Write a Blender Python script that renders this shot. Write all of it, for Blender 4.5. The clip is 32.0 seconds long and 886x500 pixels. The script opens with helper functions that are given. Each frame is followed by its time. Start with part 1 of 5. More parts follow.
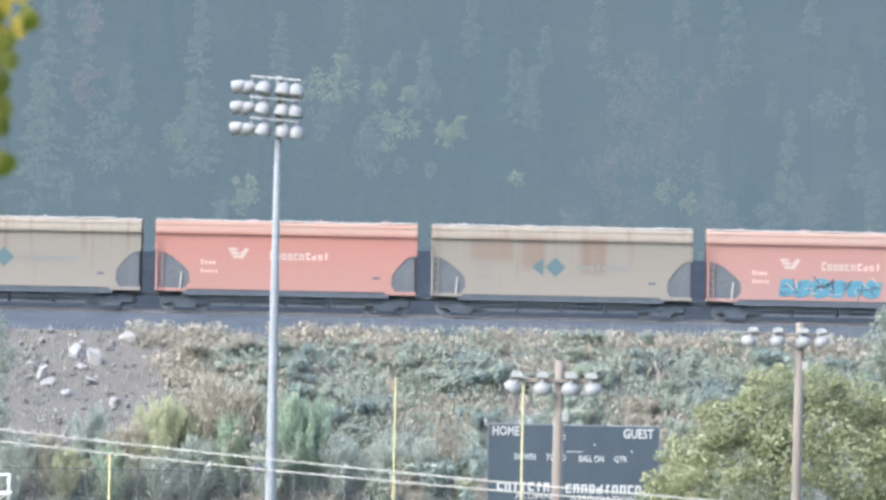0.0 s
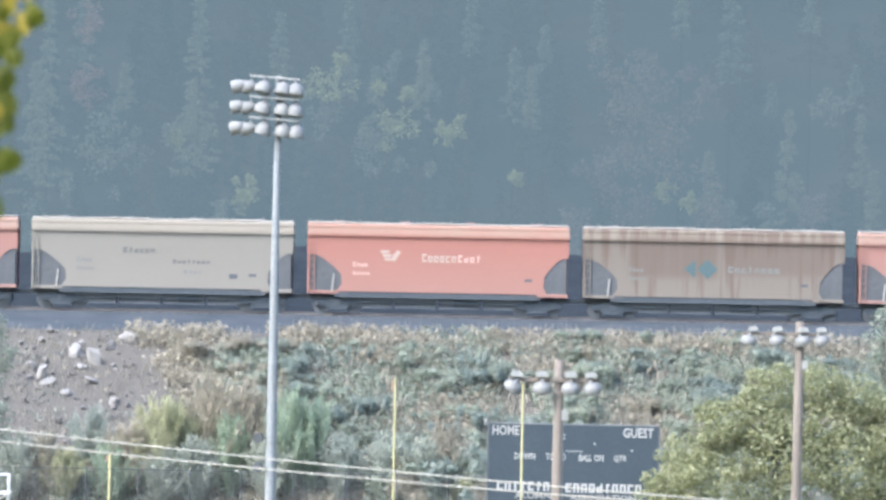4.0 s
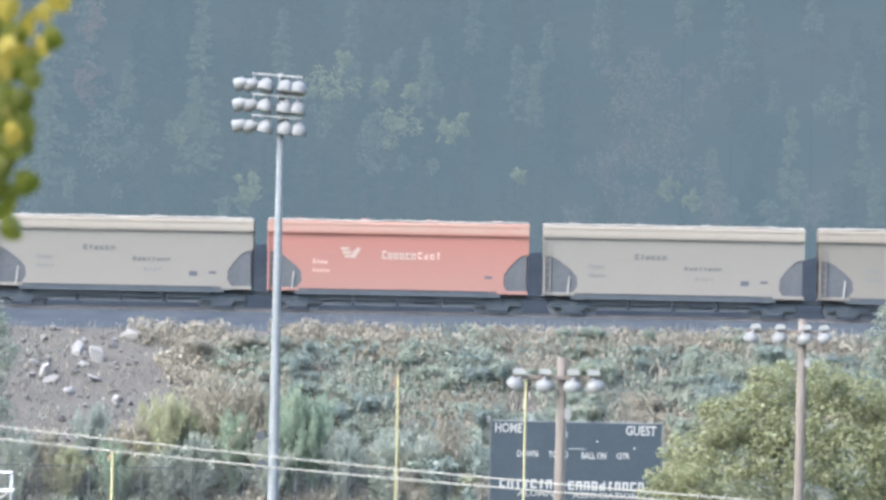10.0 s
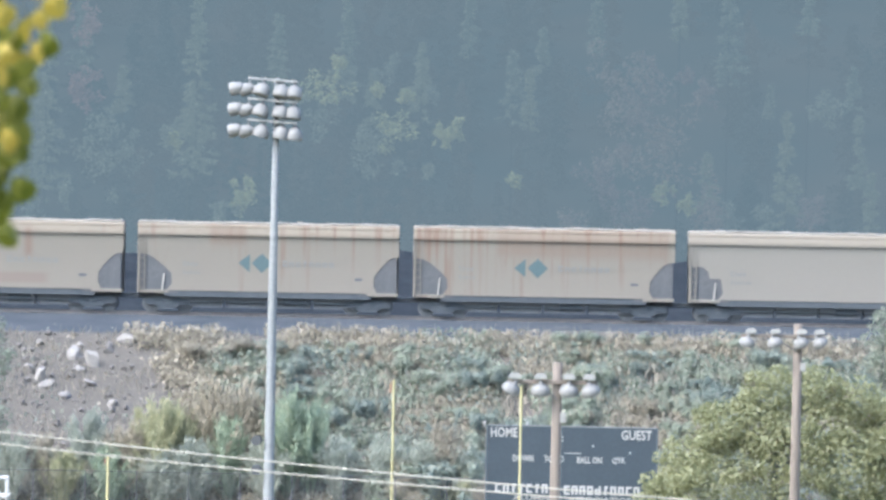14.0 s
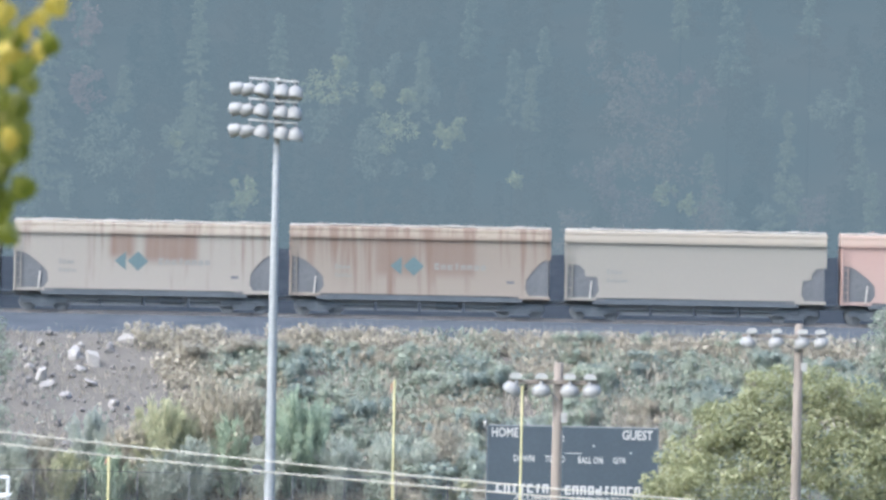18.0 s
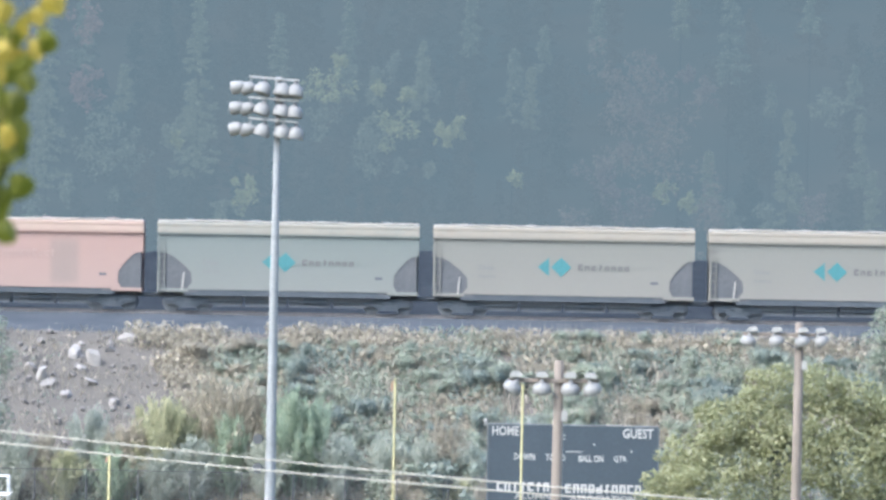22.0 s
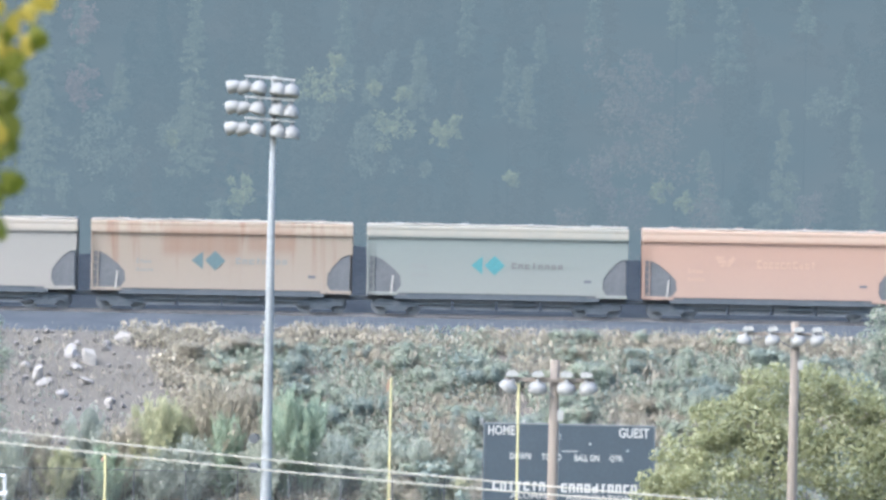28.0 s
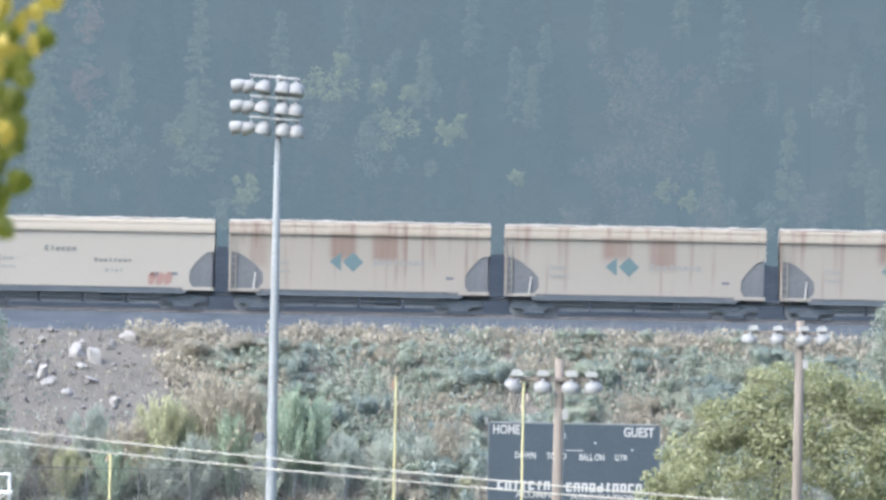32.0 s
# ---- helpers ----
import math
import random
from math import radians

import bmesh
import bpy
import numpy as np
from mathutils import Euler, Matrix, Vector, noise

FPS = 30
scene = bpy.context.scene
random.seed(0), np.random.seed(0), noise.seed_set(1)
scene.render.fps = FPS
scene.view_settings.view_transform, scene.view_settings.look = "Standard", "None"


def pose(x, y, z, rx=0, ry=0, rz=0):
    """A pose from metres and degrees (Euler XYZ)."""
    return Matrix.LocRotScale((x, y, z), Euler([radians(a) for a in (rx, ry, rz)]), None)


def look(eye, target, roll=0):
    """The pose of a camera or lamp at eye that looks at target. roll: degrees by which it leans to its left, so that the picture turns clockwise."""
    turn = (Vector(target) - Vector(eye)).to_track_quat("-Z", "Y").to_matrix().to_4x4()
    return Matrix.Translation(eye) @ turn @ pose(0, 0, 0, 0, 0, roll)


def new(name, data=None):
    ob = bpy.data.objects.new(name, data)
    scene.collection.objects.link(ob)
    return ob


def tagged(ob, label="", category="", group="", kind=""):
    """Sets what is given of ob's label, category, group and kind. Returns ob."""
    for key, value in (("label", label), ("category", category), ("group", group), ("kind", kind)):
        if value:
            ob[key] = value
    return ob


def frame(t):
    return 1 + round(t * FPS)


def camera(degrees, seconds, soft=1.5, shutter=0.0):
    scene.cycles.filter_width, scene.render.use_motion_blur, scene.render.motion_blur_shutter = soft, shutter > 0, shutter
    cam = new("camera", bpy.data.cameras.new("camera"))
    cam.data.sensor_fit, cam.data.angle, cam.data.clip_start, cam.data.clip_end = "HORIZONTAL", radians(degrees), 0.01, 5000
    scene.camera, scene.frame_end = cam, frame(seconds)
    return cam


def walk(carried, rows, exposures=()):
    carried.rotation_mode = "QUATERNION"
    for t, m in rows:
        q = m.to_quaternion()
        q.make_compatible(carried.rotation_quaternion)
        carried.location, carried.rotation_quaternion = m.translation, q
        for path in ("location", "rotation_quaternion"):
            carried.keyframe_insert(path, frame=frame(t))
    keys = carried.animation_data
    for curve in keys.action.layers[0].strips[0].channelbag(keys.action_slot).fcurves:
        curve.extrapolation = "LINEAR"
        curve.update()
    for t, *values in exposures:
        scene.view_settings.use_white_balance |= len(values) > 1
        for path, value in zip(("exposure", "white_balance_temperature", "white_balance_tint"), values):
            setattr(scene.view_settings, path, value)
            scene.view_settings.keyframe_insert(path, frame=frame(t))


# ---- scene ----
# A long-lens view over a sports field to a passing freight train and a wooded hill.
cam = camera(6.55, 32.0, soft=2.95)
cam.data.dof.use_dof = True
cam.data.dof.focus_distance = 410.0
cam.data.dof.aperture_fstop = 16.0

EYE = (0.0, 0.0, 14.5)
FOCAL = 784 / math.tan(radians(6.55) / 2)
# seconds, sideways and upward drift in 1/FOCAL, lean in degrees
SHAKE = [(0, 0.0, 0.0, 0.00), (0.5, 0.3, -1.6, -0.03), (1, 0.6, -2.2, -0.01), (1.5, -2.2, -1.3, -0.05), (2, -2.2, -5.3, -0.10), (2.5, -0.3, -1.4, -0.10), (3, 3.0, -0.1, -0.10), (3.5, 0.6, -1.4, -0.05), (5.5, -5.5, 0.9, -0.06), (6, -2.3, -0.2, -0.10), (6.5, -3.1, 0.6, -0.05), (7, -3.6, -1.4, -0.08), (7.5, -4.8, -3.3, -0.07), (8, -6.6, -3.8, -0.06), (8.5, -6.8, -7.7, -0.07), (9, -2.8, -6.8, -0.07), (9.5, 0.7, -9.9, -0.07), (10, 4.1, -5.2, -0.05), (10.5, -1.2, 0.3, -0.06), (11, -1.7, -2.7, -0.08), (11.5, 0.4, -2.3, -0.07), (12, -0.0, -2.2, -0.05), (12.5, 2.6, -4.5, -0.06), (13, 2.1, 1.6, -0.07), (13.5, -1.2, 3.2, -0.06), (14, -3.6, 3.0, -0.06), (14.5, -4.8, 0.6, -0.06), (16.5, 0.4, -3.9, -0.07), (17, -3.1, 0.6, -0.06), (17.5, -3.8, 0.9, -0.05), (18, -2.0, 3.0, -0.06), (18.5, -3.4, 1.3, -0.07), (19, -4.3, 2.0, -0.08), (19.5, -5.6, 1.6, -0.11), (20, -4.5, 1.0, -0.11), (20.5, -1.7, 1.2, -0.09), (21, -4.0, 0.3, -0.09), (21.5, -3.1, 0.3, -0.10), (22, -1.4, 0.4, -0.11), (22.5, -1.6, -3.0, -0.11), (23, -2.2, -0.5, -0.09), (23.5, -2.5, -3.4, -0.09), (24, -0.6, -1.9, -0.09), (24.5, 2.9, -5.7, -0.08), (25, 7.3, -3.9, -0.09), (25.5, 5.8, -0.8, -0.09), (27.5, -4.3, 1.0, -0.09), (28, -8.5, -0.5, -0.09), (28.5, -8.4, 3.5, -0.07), (29, -12.6, 7.3, -0.06), (29.5, -10.3, 1.6, -0.06), (30, -10.3, -1.4, -0.08), (30.5, -6.8, 0.3, -0.07), (31, -4.3, -0.0, -0.06), (31.5, -1.7, -2.9, -0.06), (32, 0.3, -2.2, -0.07)]
LEAN = 1.25
walk(cam, [(t, look(EYE, (-400 * a / FOCAL, 400, EYE[2] + 400 * b / FOCAL), LEAN + c)) for t, a, b, c in SHAKE],
     exposures=[(0, 2.30, 5100, 9), (5, 2.24, 5100, 9), (9, 2.18, 5100, 9), (21, 2.19, 5100, 9), (25, 2.29, 5100, 9), (28, 2.31, 5100, 9), (32, 2.23, 5100, 9)])

# ---- light ----
SUN_FROM = Vector((-0.55, -0.38, 0.74)).normalized()
world = bpy.data.worlds.new("sky")
scene.world = world
world.use_nodes = True
wn = world.node_tree
sky = wn.nodes.new("ShaderNodeTexSky")
sky.sky_type = "NISHITA"
sky.sun_disc = False
sky.sun_elevation = math.asin(SUN_FROM.z)
sky.sun_rotation = math.atan2(SUN_FROM.x, SUN_FROM.y)
sky.dust_density = 9.0
sky.air_density = 1.6
wn.links.new(sky.outputs[0], wn.nodes["Background"].inputs[0])
wn.nodes["Background"].inputs[1].default_value = 0.15
sun = new("sun", bpy.data.lights.new("sun", "SUN"))
sun.data.energy, sun.data.angle, sun.data.color = 0.5, radians(36), (1.0, 0.86, 0.68)
sun.matrix_world = look(SUN_FROM * 100, (0, 0, 0))


# ---- materials ----
def nodes_of(name):
    m = bpy.data.materials.new(name)
    m.use_nodes = True
    return m, m.node_tree, m.node_tree.nodes["Principled BSDF"]


def ramp(nt, stops, source):
    r = nt.nodes.new("ShaderNodeValToRGB")
    els = r.color_ramp.elements
    while len(els) < len(stops):
        els.new(0.5)
    for e, (p, c) in zip(els, stops):
        e.position, e.color = p, (*c, 1)
    nt.links.new(source, r.inputs[0])
    return r.outputs[0]


def noise_tex(nt, scale, detail=4, stretch=None, rough=0.55):
    co = nt.nodes.new("ShaderNodeTexCoord").outputs["Object"]
    if stretch:
        mp = nt.nodes.new("ShaderNodeMapping")
        mp.inputs["Scale"].default_value = stretch
        nt.links.new(co, mp.inputs[0])
        co = mp.outputs[0]
    n = nt.nodes.new("ShaderNodeTexNoise")
    n.inputs["Scale"].default_value, n.inputs["Detail"].default_value, n.inputs["Roughness"].default_value = scale, detail, rough
    nt.links.new(co, n.inputs["Vector"])
    return n.outputs["Fac"]


def mixed(nt, fac, a, b, mode="MIX"):
    x = nt.nodes.new("ShaderNodeMix")
    x.data_type, x.blend_type = "RGBA", mode
    for slot, v in ((0, fac), (6, a), (7, b)):
        if isinstance(v, (tuple, list)):
            x.inputs[slot].default_value = (*v, 1)
        elif isinstance(v, (int, float)):
            x.inputs[slot].default_value = v
        else:
            nt.links.new(v, x.inputs[slot])
    return x.outputs[2]


def surface(name, lo, hi, rough=0.8, scale=1.0, fine=14.0, metal=0.0, bump=0.3, stretch=None, spread=(0.3, 0.7)):
    """A surface that drifts between two colours at two scales, with fine relief."""
    m, nt, p = nodes_of(name)
    big = noise_tex(nt, scale, 4, stretch)
    small = noise_tex(nt, fine, 3, stretch)
    col = ramp(nt, [(spread[0], lo), (spread[1], hi)], big)
    grain = ramp(nt, [(0.3, (0.78, 0.78, 0.78)), (0.7, (1.0, 1.0, 1.0))], small)
    nt.links.new(mixed(nt, 1.0, col, grain, "MULTIPLY"), p.inputs["Base Color"])
    p.inputs["Roughness"].default_value, p.inputs["Metallic"].default_value = rough, metal
    b = nt.nodes.new("ShaderNodeBump")
    b.inputs["Strength"].default_value, b.inputs["Distance"].default_value = bump, 0.03
    nt.links.new(small, b.inputs["Height"])
    nt.links.new(b.outputs[0], p.inputs["Normal"])
    return m


def foliage(name, dark, light, third=None, glow=0.35):
    """Leaves: each leaf its own shade, and light passes through them."""
    m, nt, p = nodes_of(name)
    g = nt.nodes.new("ShaderNodeNewGeometry").outputs["Random Per Island"]
    ob = nt.nodes.new("ShaderNodeObjectInfo").outputs["Random"]
    col = ramp(nt, [(0.0, dark), (0.75, light), (1.0, third or light)], g)
    tint = ramp(nt, [(0.0, (0.82, 0.85, 0.86)), (1.0, (1.0, 1.0, 0.96))], ob)
    col = mixed(nt, 1.0, col, tint, "MULTIPLY")
    nt.links.new(col, p.inputs["Base Color"])
    p.inputs["Roughness"].default_value = 0.6
    t = nt.nodes.new("ShaderNodeBsdfTranslucent")
    nt.links.new(col, t.inputs["Color"])
    mx = nt.nodes.new("ShaderNodeMixShader")
    mx.inputs[0].default_value = glow
    nt.links.new(p.outputs[0], mx.inputs[1])
    nt.links.new(t.outputs[0], mx.inputs[2])
    nt.links.new(mx.outputs[0], nt.nodes["Material Output"].inputs["Surface"])
    return m


def car_paint(name, base, rust=0.0, patches=(), rust_col=(0.104, 0.066, 0.045), seed=0.0, low=None):
    """Weathered paint on a hopper car: rust runs from the eaves, rusted panels, dust towards the sill."""
    m, nt, p = nodes_of(name)
    lk = nt.links.new
    co = nt.nodes.new("ShaderNodeTexCoord").outputs["Object"]
    sep = nt.nodes.new("ShaderNodeSeparateXYZ")
    lk(co, sep.inputs[0])

    def calc(op, a, b=0.0, c=None):
        n = nt.nodes.new("ShaderNodeMath")
        n.operation = op
        for k, v in enumerate((a, b) if c is None else (a, b, c)):
            if isinstance(v, (int, float)):
                n.inputs[k].default_value = v
            else:
                lk(v, n.inputs[k])
        return n.outputs[0]

    def band(v, lo, hi, soft):
        a = nt.nodes.new("ShaderNodeMapRange")
        a.interpolation_type = "SMOOTHSTEP"
        a.inputs[1].default_value, a.inputs[2].default_value = lo - soft, lo + soft
        lk(v, a.inputs[0])
        b = nt.nodes.new("ShaderNodeMapRange")
        b.interpolation_type = "SMOOTHSTEP"
        b.inputs[1].default_value, b.inputs[2].default_value = hi - soft, hi + soft
        lk(v, b.inputs[0])
        return calc("SUBTRACT", a.outputs[0], b.outputs[0])

    mp = nt.nodes.new("ShaderNodeMapping")
    mp.inputs["Location"].default_value = (seed * 3.7, seed, seed * 0.3)
    mp.inputs["Scale"].default_value = (1.6, 1.0, 0.10)
    lk(co, mp.inputs[0])
    runs = nt.nodes.new("ShaderNodeTexNoise")
    runs.inputs["Scale"].default_value, runs.inputs["Detail"].default_value = 1.5, 5
    lk(mp.outputs[0], runs.inputs["Vector"])
    dirt = noise_tex(nt, 1.1, 5)
    grain = noise_tex(nt, 9.0, 3)
    top = nt.nodes.new("ShaderNodeMapRange")
    top.inputs[1].default_value, top.inputs[2].default_value = 1.2, 4.9
    lk(sep.outputs[2], top.inputs[0])
    # streaks thin out towards the sill
    thr = calc("MULTIPLY_ADD", top.outputs[0], -0.22 * max(rust, 0.1), 0.82 - 0.34 * rust)
    streak = nt.nodes.new("ShaderNodeMapRange")
    streak.interpolation_type = "SMOOTHSTEP"
    lk(calc("SUBTRACT", runs.outputs["Fac"], thr), streak.inputs[0])
    streak.inputs[1].default_value, streak.inputs[2].default_value = -0.03, 0.24
    fac = streak.outputs[0]
    for x0, x1, z0, z1, k in patches:
        w = calc("MULTIPLY", band(sep.outputs[0], x0, x1, 0.24), band(sep.outputs[2], z0, z1, 0.34))
        w = calc("MULTIPLY", w, calc("MULTIPLY_ADD", runs.outputs["Fac"], 0.9 * k, 0.45 * k))
        fac = calc("MAXIMUM", fac, w)
    blot = nt.nodes.new("ShaderNodeMapRange")
    blot.interpolation_type = "SMOOTHSTEP"
    lk(noise_tex(nt, 1.7, 6, (0.7, 1.0, 2.2), 0.7), blot.inputs[0])
    blot.inputs[1].default_value, blot.inputs[2].default_value = 0.58 - 0.12 * rust, 0.74
    fac = calc("MAXIMUM", fac, calc("MULTIPLY", calc("MULTIPLY", band(sep.outputs[2], 4.22, 5.2, 0.14), blot.outputs[0]), 0.35 + 0.55 * rust))
    fac = calc("MINIMUM", calc("MULTIPLY", fac, 0.85), 1.0)
    body = mixed(nt, calc("MULTIPLY", dirt, 0.35), base, tuple(0.72 * c + 0.03 for c in base))
    body = mixed(nt, calc("MULTIPLY", calc("SUBTRACT", 1.0, top.outputs[0]), 0.28), body, (0.21, 0.19, 0.17))
    # roof shoulder lightened: pale cargo dust plus a sunlit cream painted in
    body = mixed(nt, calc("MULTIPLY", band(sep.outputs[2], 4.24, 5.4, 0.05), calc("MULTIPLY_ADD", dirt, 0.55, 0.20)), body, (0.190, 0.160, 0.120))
    col = mixed(nt, fac, body, rust_col)
    if low:
        col = mixed(nt, calc("MULTIPLY", calc("MULTIPLY", band(sep.outputs[0], low[0], low[1], 0.3), band(sep.outputs[2], 1.45, 2.0, 0.12)), 0.32), col, (0.105, 0.060, 0.050))
    g2 = ramp(nt, [(0.3, (0.96, 0.96, 0.96)), (0.7, (1, 1, 1))], grain)
    lk(mixed(nt, 1.0, col, g2, "MULTIPLY"), p.inputs["Base Color"])
    p.inputs["Roughness"].default_value = 0.62
    b = nt.nodes.new("ShaderNodeBump")
    b.inputs["Strength"].default_value, b.inputs["Distance"].default_value = 0.15, 0.02
    lk(dirt, b.inputs["Height"])
    lk(b.outputs[0], p.inputs["Normal"])
    return m


def ground_material():
    """Green grass on the bluff, unseen field grass lightened to bounce fill light, pale gravelly soil on the bank, grey
    leaf litter on the hill.
    """
    m, nt, p = nodes_of("soil_and_grass")
    big = noise_tex(nt, 0.09, 5)
    mid = noise_tex(nt, 0.6, 6)
    small = noise_tex(nt, 5.0, 4)
    field = ramp(nt, [(0.3, (0.160, 0.160, 0.108)), (0.7, (0.210, 0.202, 0.146))], mid)
    bluff = ramp(nt, [(0.3, (0.080, 0.096, 0.052)), (0.7, (0.125, 0.135, 0.080))], mid)
    a = ramp(nt, [(0.3, (0.073, 0.069, 0.064)), (0.5, (0.092, 0.085, 0.075)), (0.7, (0.068, 0.064, 0.060))], mid)
    b = ramp(nt, [(0.35, (0.086, 0.080, 0.074)), (0.65, (0.069, 0.066, 0.062))], big)
    bank = mixed(nt, 0.5, a, b)
    litter = ramp(nt, [(0.3, (0.017, 0.020, 0.025)), (0.7, (0.024, 0.028, 0.033))], mid)
    sep = nt.nodes.new("ShaderNodeSeparateXYZ")
    nt.links.new(nt.nodes.new("ShaderNodeTexCoord").outputs["Object"], sep.inputs[0])
    def past(y, soft):
        r = nt.nodes.new("ShaderNodeMapRange")
        r.inputs[1].default_value, r.inputs[2].default_value = y - soft, y + soft
        nt.links.new(sep.outputs[1], r.inputs[0])
        return r.outputs[0]
    c = mixed(nt, past(391, 2.0), mixed(nt, past(60, 12.0), bluff, field), bank)
    c = mixed(nt, past(437, 3.0), c, litter)
    g = ramp(nt, [(0.3, (0.8, 0.8, 0.8)), (0.65, (1.05, 1.05, 1.05))], small)
    nt.links.new(mixed(nt, 1.0, c, g, "MULTIPLY"), p.inputs["Base Color"])
    p.inputs["Roughness"].default_value = 0.95
    p.inputs["Specular IOR Level"].default_value = 0.0
    bp = nt.nodes.new("ShaderNodeBump")
    bp.inputs["Strength"].default_value, bp.inputs["Distance"].default_value = 0.8, 0.12
    nt.links.new(small, bp.inputs["Height"])
    nt.links.new(bp.outputs[0], p.inputs["Normal"])
    return m


M = {}
M["ground"] = ground_material()
M["ballast"] = surface("ballast_gravel", (0.040, 0.047, 0.056), (0.058, 0.064, 0.074), 0.95, 0.5, 9.0, bump=0.9)
M["ballast"].node_tree.nodes["Principled BSDF"].inputs["Specular IOR Level"].default_value = 0.0
M["steel_pole"] = surface("galvanised_steel", (0.150, 0.162, 0.172), (0.186, 0.198, 0.208), 0.85, 0.6, 6.0, 0.0, 0.1)
M["lamp_white"] = surface("white_enamel", (0.124, 0.126, 0.127), (0.158, 0.160, 0.160), 0.75, 2.0, 12.0, bump=0.05)
M["lamp_grey"] = surface("cast_grey_housing", (0.192, 0.192, 0.192), (0.248, 0.248, 0.240), 0.5, 3.0, 14.0, bump=0.1)
M["wood_pole"] = surface("weathered_pole_wood", (0.114, 0.097, 0.083), (0.158, 0.134, 0.114), 0.85, 1.5, 10.0, stretch=(6, 6, 0.3), bump=0.5)
M["yellow"] = surface("yellow_enamel", (0.31, 0.29, 0.15), (0.36, 0.335, 0.185), 0.45, 2.0, 12.0, bump=0.05)
M["board"] = surface("navy_panel", (0.017, 0.028, 0.040), (0.022, 0.034, 0.047), 0.7, 0.7, 8.0, bump=0.05)
M["letter_white"] = surface("white_vinyl", (0.269, 0.275, 0.275), (0.304, 0.304, 0.304), 0.5, 3.0, 14.0, bump=0.02)
M["wire"] = surface("pale_cable", (0.264, 0.252, 0.216), (0.312, 0.300, 0.256), 0.5, 0.5, 20.0, bump=0.02)
M["white_tube"] = surface("white_tube_paint", (0.368, 0.376, 0.384), (0.416, 0.416, 0.416), 0.45, 2.0, 12.0, bump=0.03)
M["rock"] = surface("pale_rock", (0.134, 0.129, 0.125), (0.202, 0.193, 0.186), 0.9, 1.2, 7.0, bump=0.8)
# a paler tone of the same rock for three boulders
M["rock_pale"] = surface("paler_rock", (0.165, 0.160, 0.156), (0.220, 0.212, 0.205), 0.9, 1.2, 7.0, bump=0.8)
M["stone"] = surface("dull_stones", (0.085, 0.080, 0.077), (0.125, 0.118, 0.113), 0.9, 1.2, 7.0, bump=0.8)
# Dark underframe steel, its tone lifted to carry haze.
M["under"] = surface("haze_lifted_dark_steel", (0.063, 0.074, 0.086), (0.076, 0.086, 0.098), 0.85, 1.2, 8.0, bump=0.3)
# End sheets: the shade they stand in is put into this tone.
M["slope_sheet"] = surface("shade_dark_sheet", (0.062, 0.068, 0.076), (0.076, 0.080, 0.087), 0.85, 1.0, 8.0, bump=0.2)
# Same underframe steel: darkened where lit in front, lightened where shaded and hazy.
M["shade_steel"] = surface("shade_darkened_steel", (0.049, 0.060, 0.073), (0.062, 0.073, 0.086), 0.9, 1.2, 8.0, bump=0.2)
M["haze_steel"] = surface("haze_lifted_steel", (0.120, 0.132, 0.146), (0.138, 0.147, 0.158), 0.9, 1.0, 8.0, bump=0.2)
M["wheel"] = surface("wheel_steel", (0.085, 0.095, 0.109), (0.101, 0.109, 0.119), 0.7, 2.0, 10.0, 0.2)
M["tie"] = surface("creosoted_wood", (0.05, 0.04, 0.035), (0.09, 0.075, 0.06), 0.9, 2.0, 9.0)
M["rail"] = surface("rail_steel", (0.09, 0.09, 0.095), (0.13, 0.125, 0.125), 0.6, 1.0, 9.0, 0.3)
M["bark"] = surface("bark", (0.085, 0.088, 0.085), (0.14, 0.14, 0.13), 0.9, 2.0, 12.0, bump=0.6)
# Bank plants: leaf tones are lightened and greyed, with haze put into them.
M["shrub_green"] = foliage("shrub_leaves", (0.177, 0.207, 0.162), (0.223, 0.249, 0.195), (0.350, 0.325, 0.290), 0.35)
M["shrub_dark"] = foliage("dark_shrub_leaves", (0.141, 0.173, 0.162), (0.177, 0.209, 0.186), (0.271, 0.269, 0.235), 0.35)
M["shrub_tan"] = foliage("dry_stems", (0.230, 0.207, 0.167), (0.288, 0.260, 0.208), (0.323, 0.296, 0.244), 0.35)
M["willow"] = foliage("willow_leaves", (0.290, 0.294, 0.177), (0.355, 0.349, 0.219), (0.421, 0.396, 0.265), 0.45)
M["willow_grey"] = foliage("grey_willow_leaves", (0.246, 0.269, 0.235), (0.304, 0.324, 0.280), (0.398, 0.395, 0.342), 0.45)
M["willow_green"] = foliage("green_willow_leaves", (0.206, 0.260, 0.198), (0.262, 0.314, 0.234), (0.345, 0.380, 0.283), 0.45)
M["poplar"] = foliage("poplar_leaves", (0.174, 0.188, 0.100), (0.230, 0.234, 0.124), (0.349, 0.349, 0.235), 0.5)
M["aspen"] = foliage("aspen_leaves", (0.066, 0.082, 0.006), (0.115, 0.122, 0.009), (0.20, 0.18, 0.015), 0.5)
M["grass"] = foliage("dry_grass", (0.165, 0.152, 0.125), (0.22, 0.2, 0.165), (0.33, 0.3, 0.25), 0.3)


# ---- building helpers ----
def mesh_of(name, bm, material):
    me = bpy.data.meshes.new(name)
    bm.normal_update()
    bm.to_mesh(me)
    bm.free()
    if material:
        me.materials.append(material)
    return me


def part(name, bm, material, parent=None, label="", smooth=False):
    me = bm if isinstance(bm, bpy.types.Mesh) else mesh_of(name, bm, material)
    if smooth:
        me.polygons.foreach_set("use_smooth", [True] * len(me.polygons))
    ob = new(name, me)
    if parent:
        ob.parent = parent
    if label:
        tagged(ob, label)
    return ob


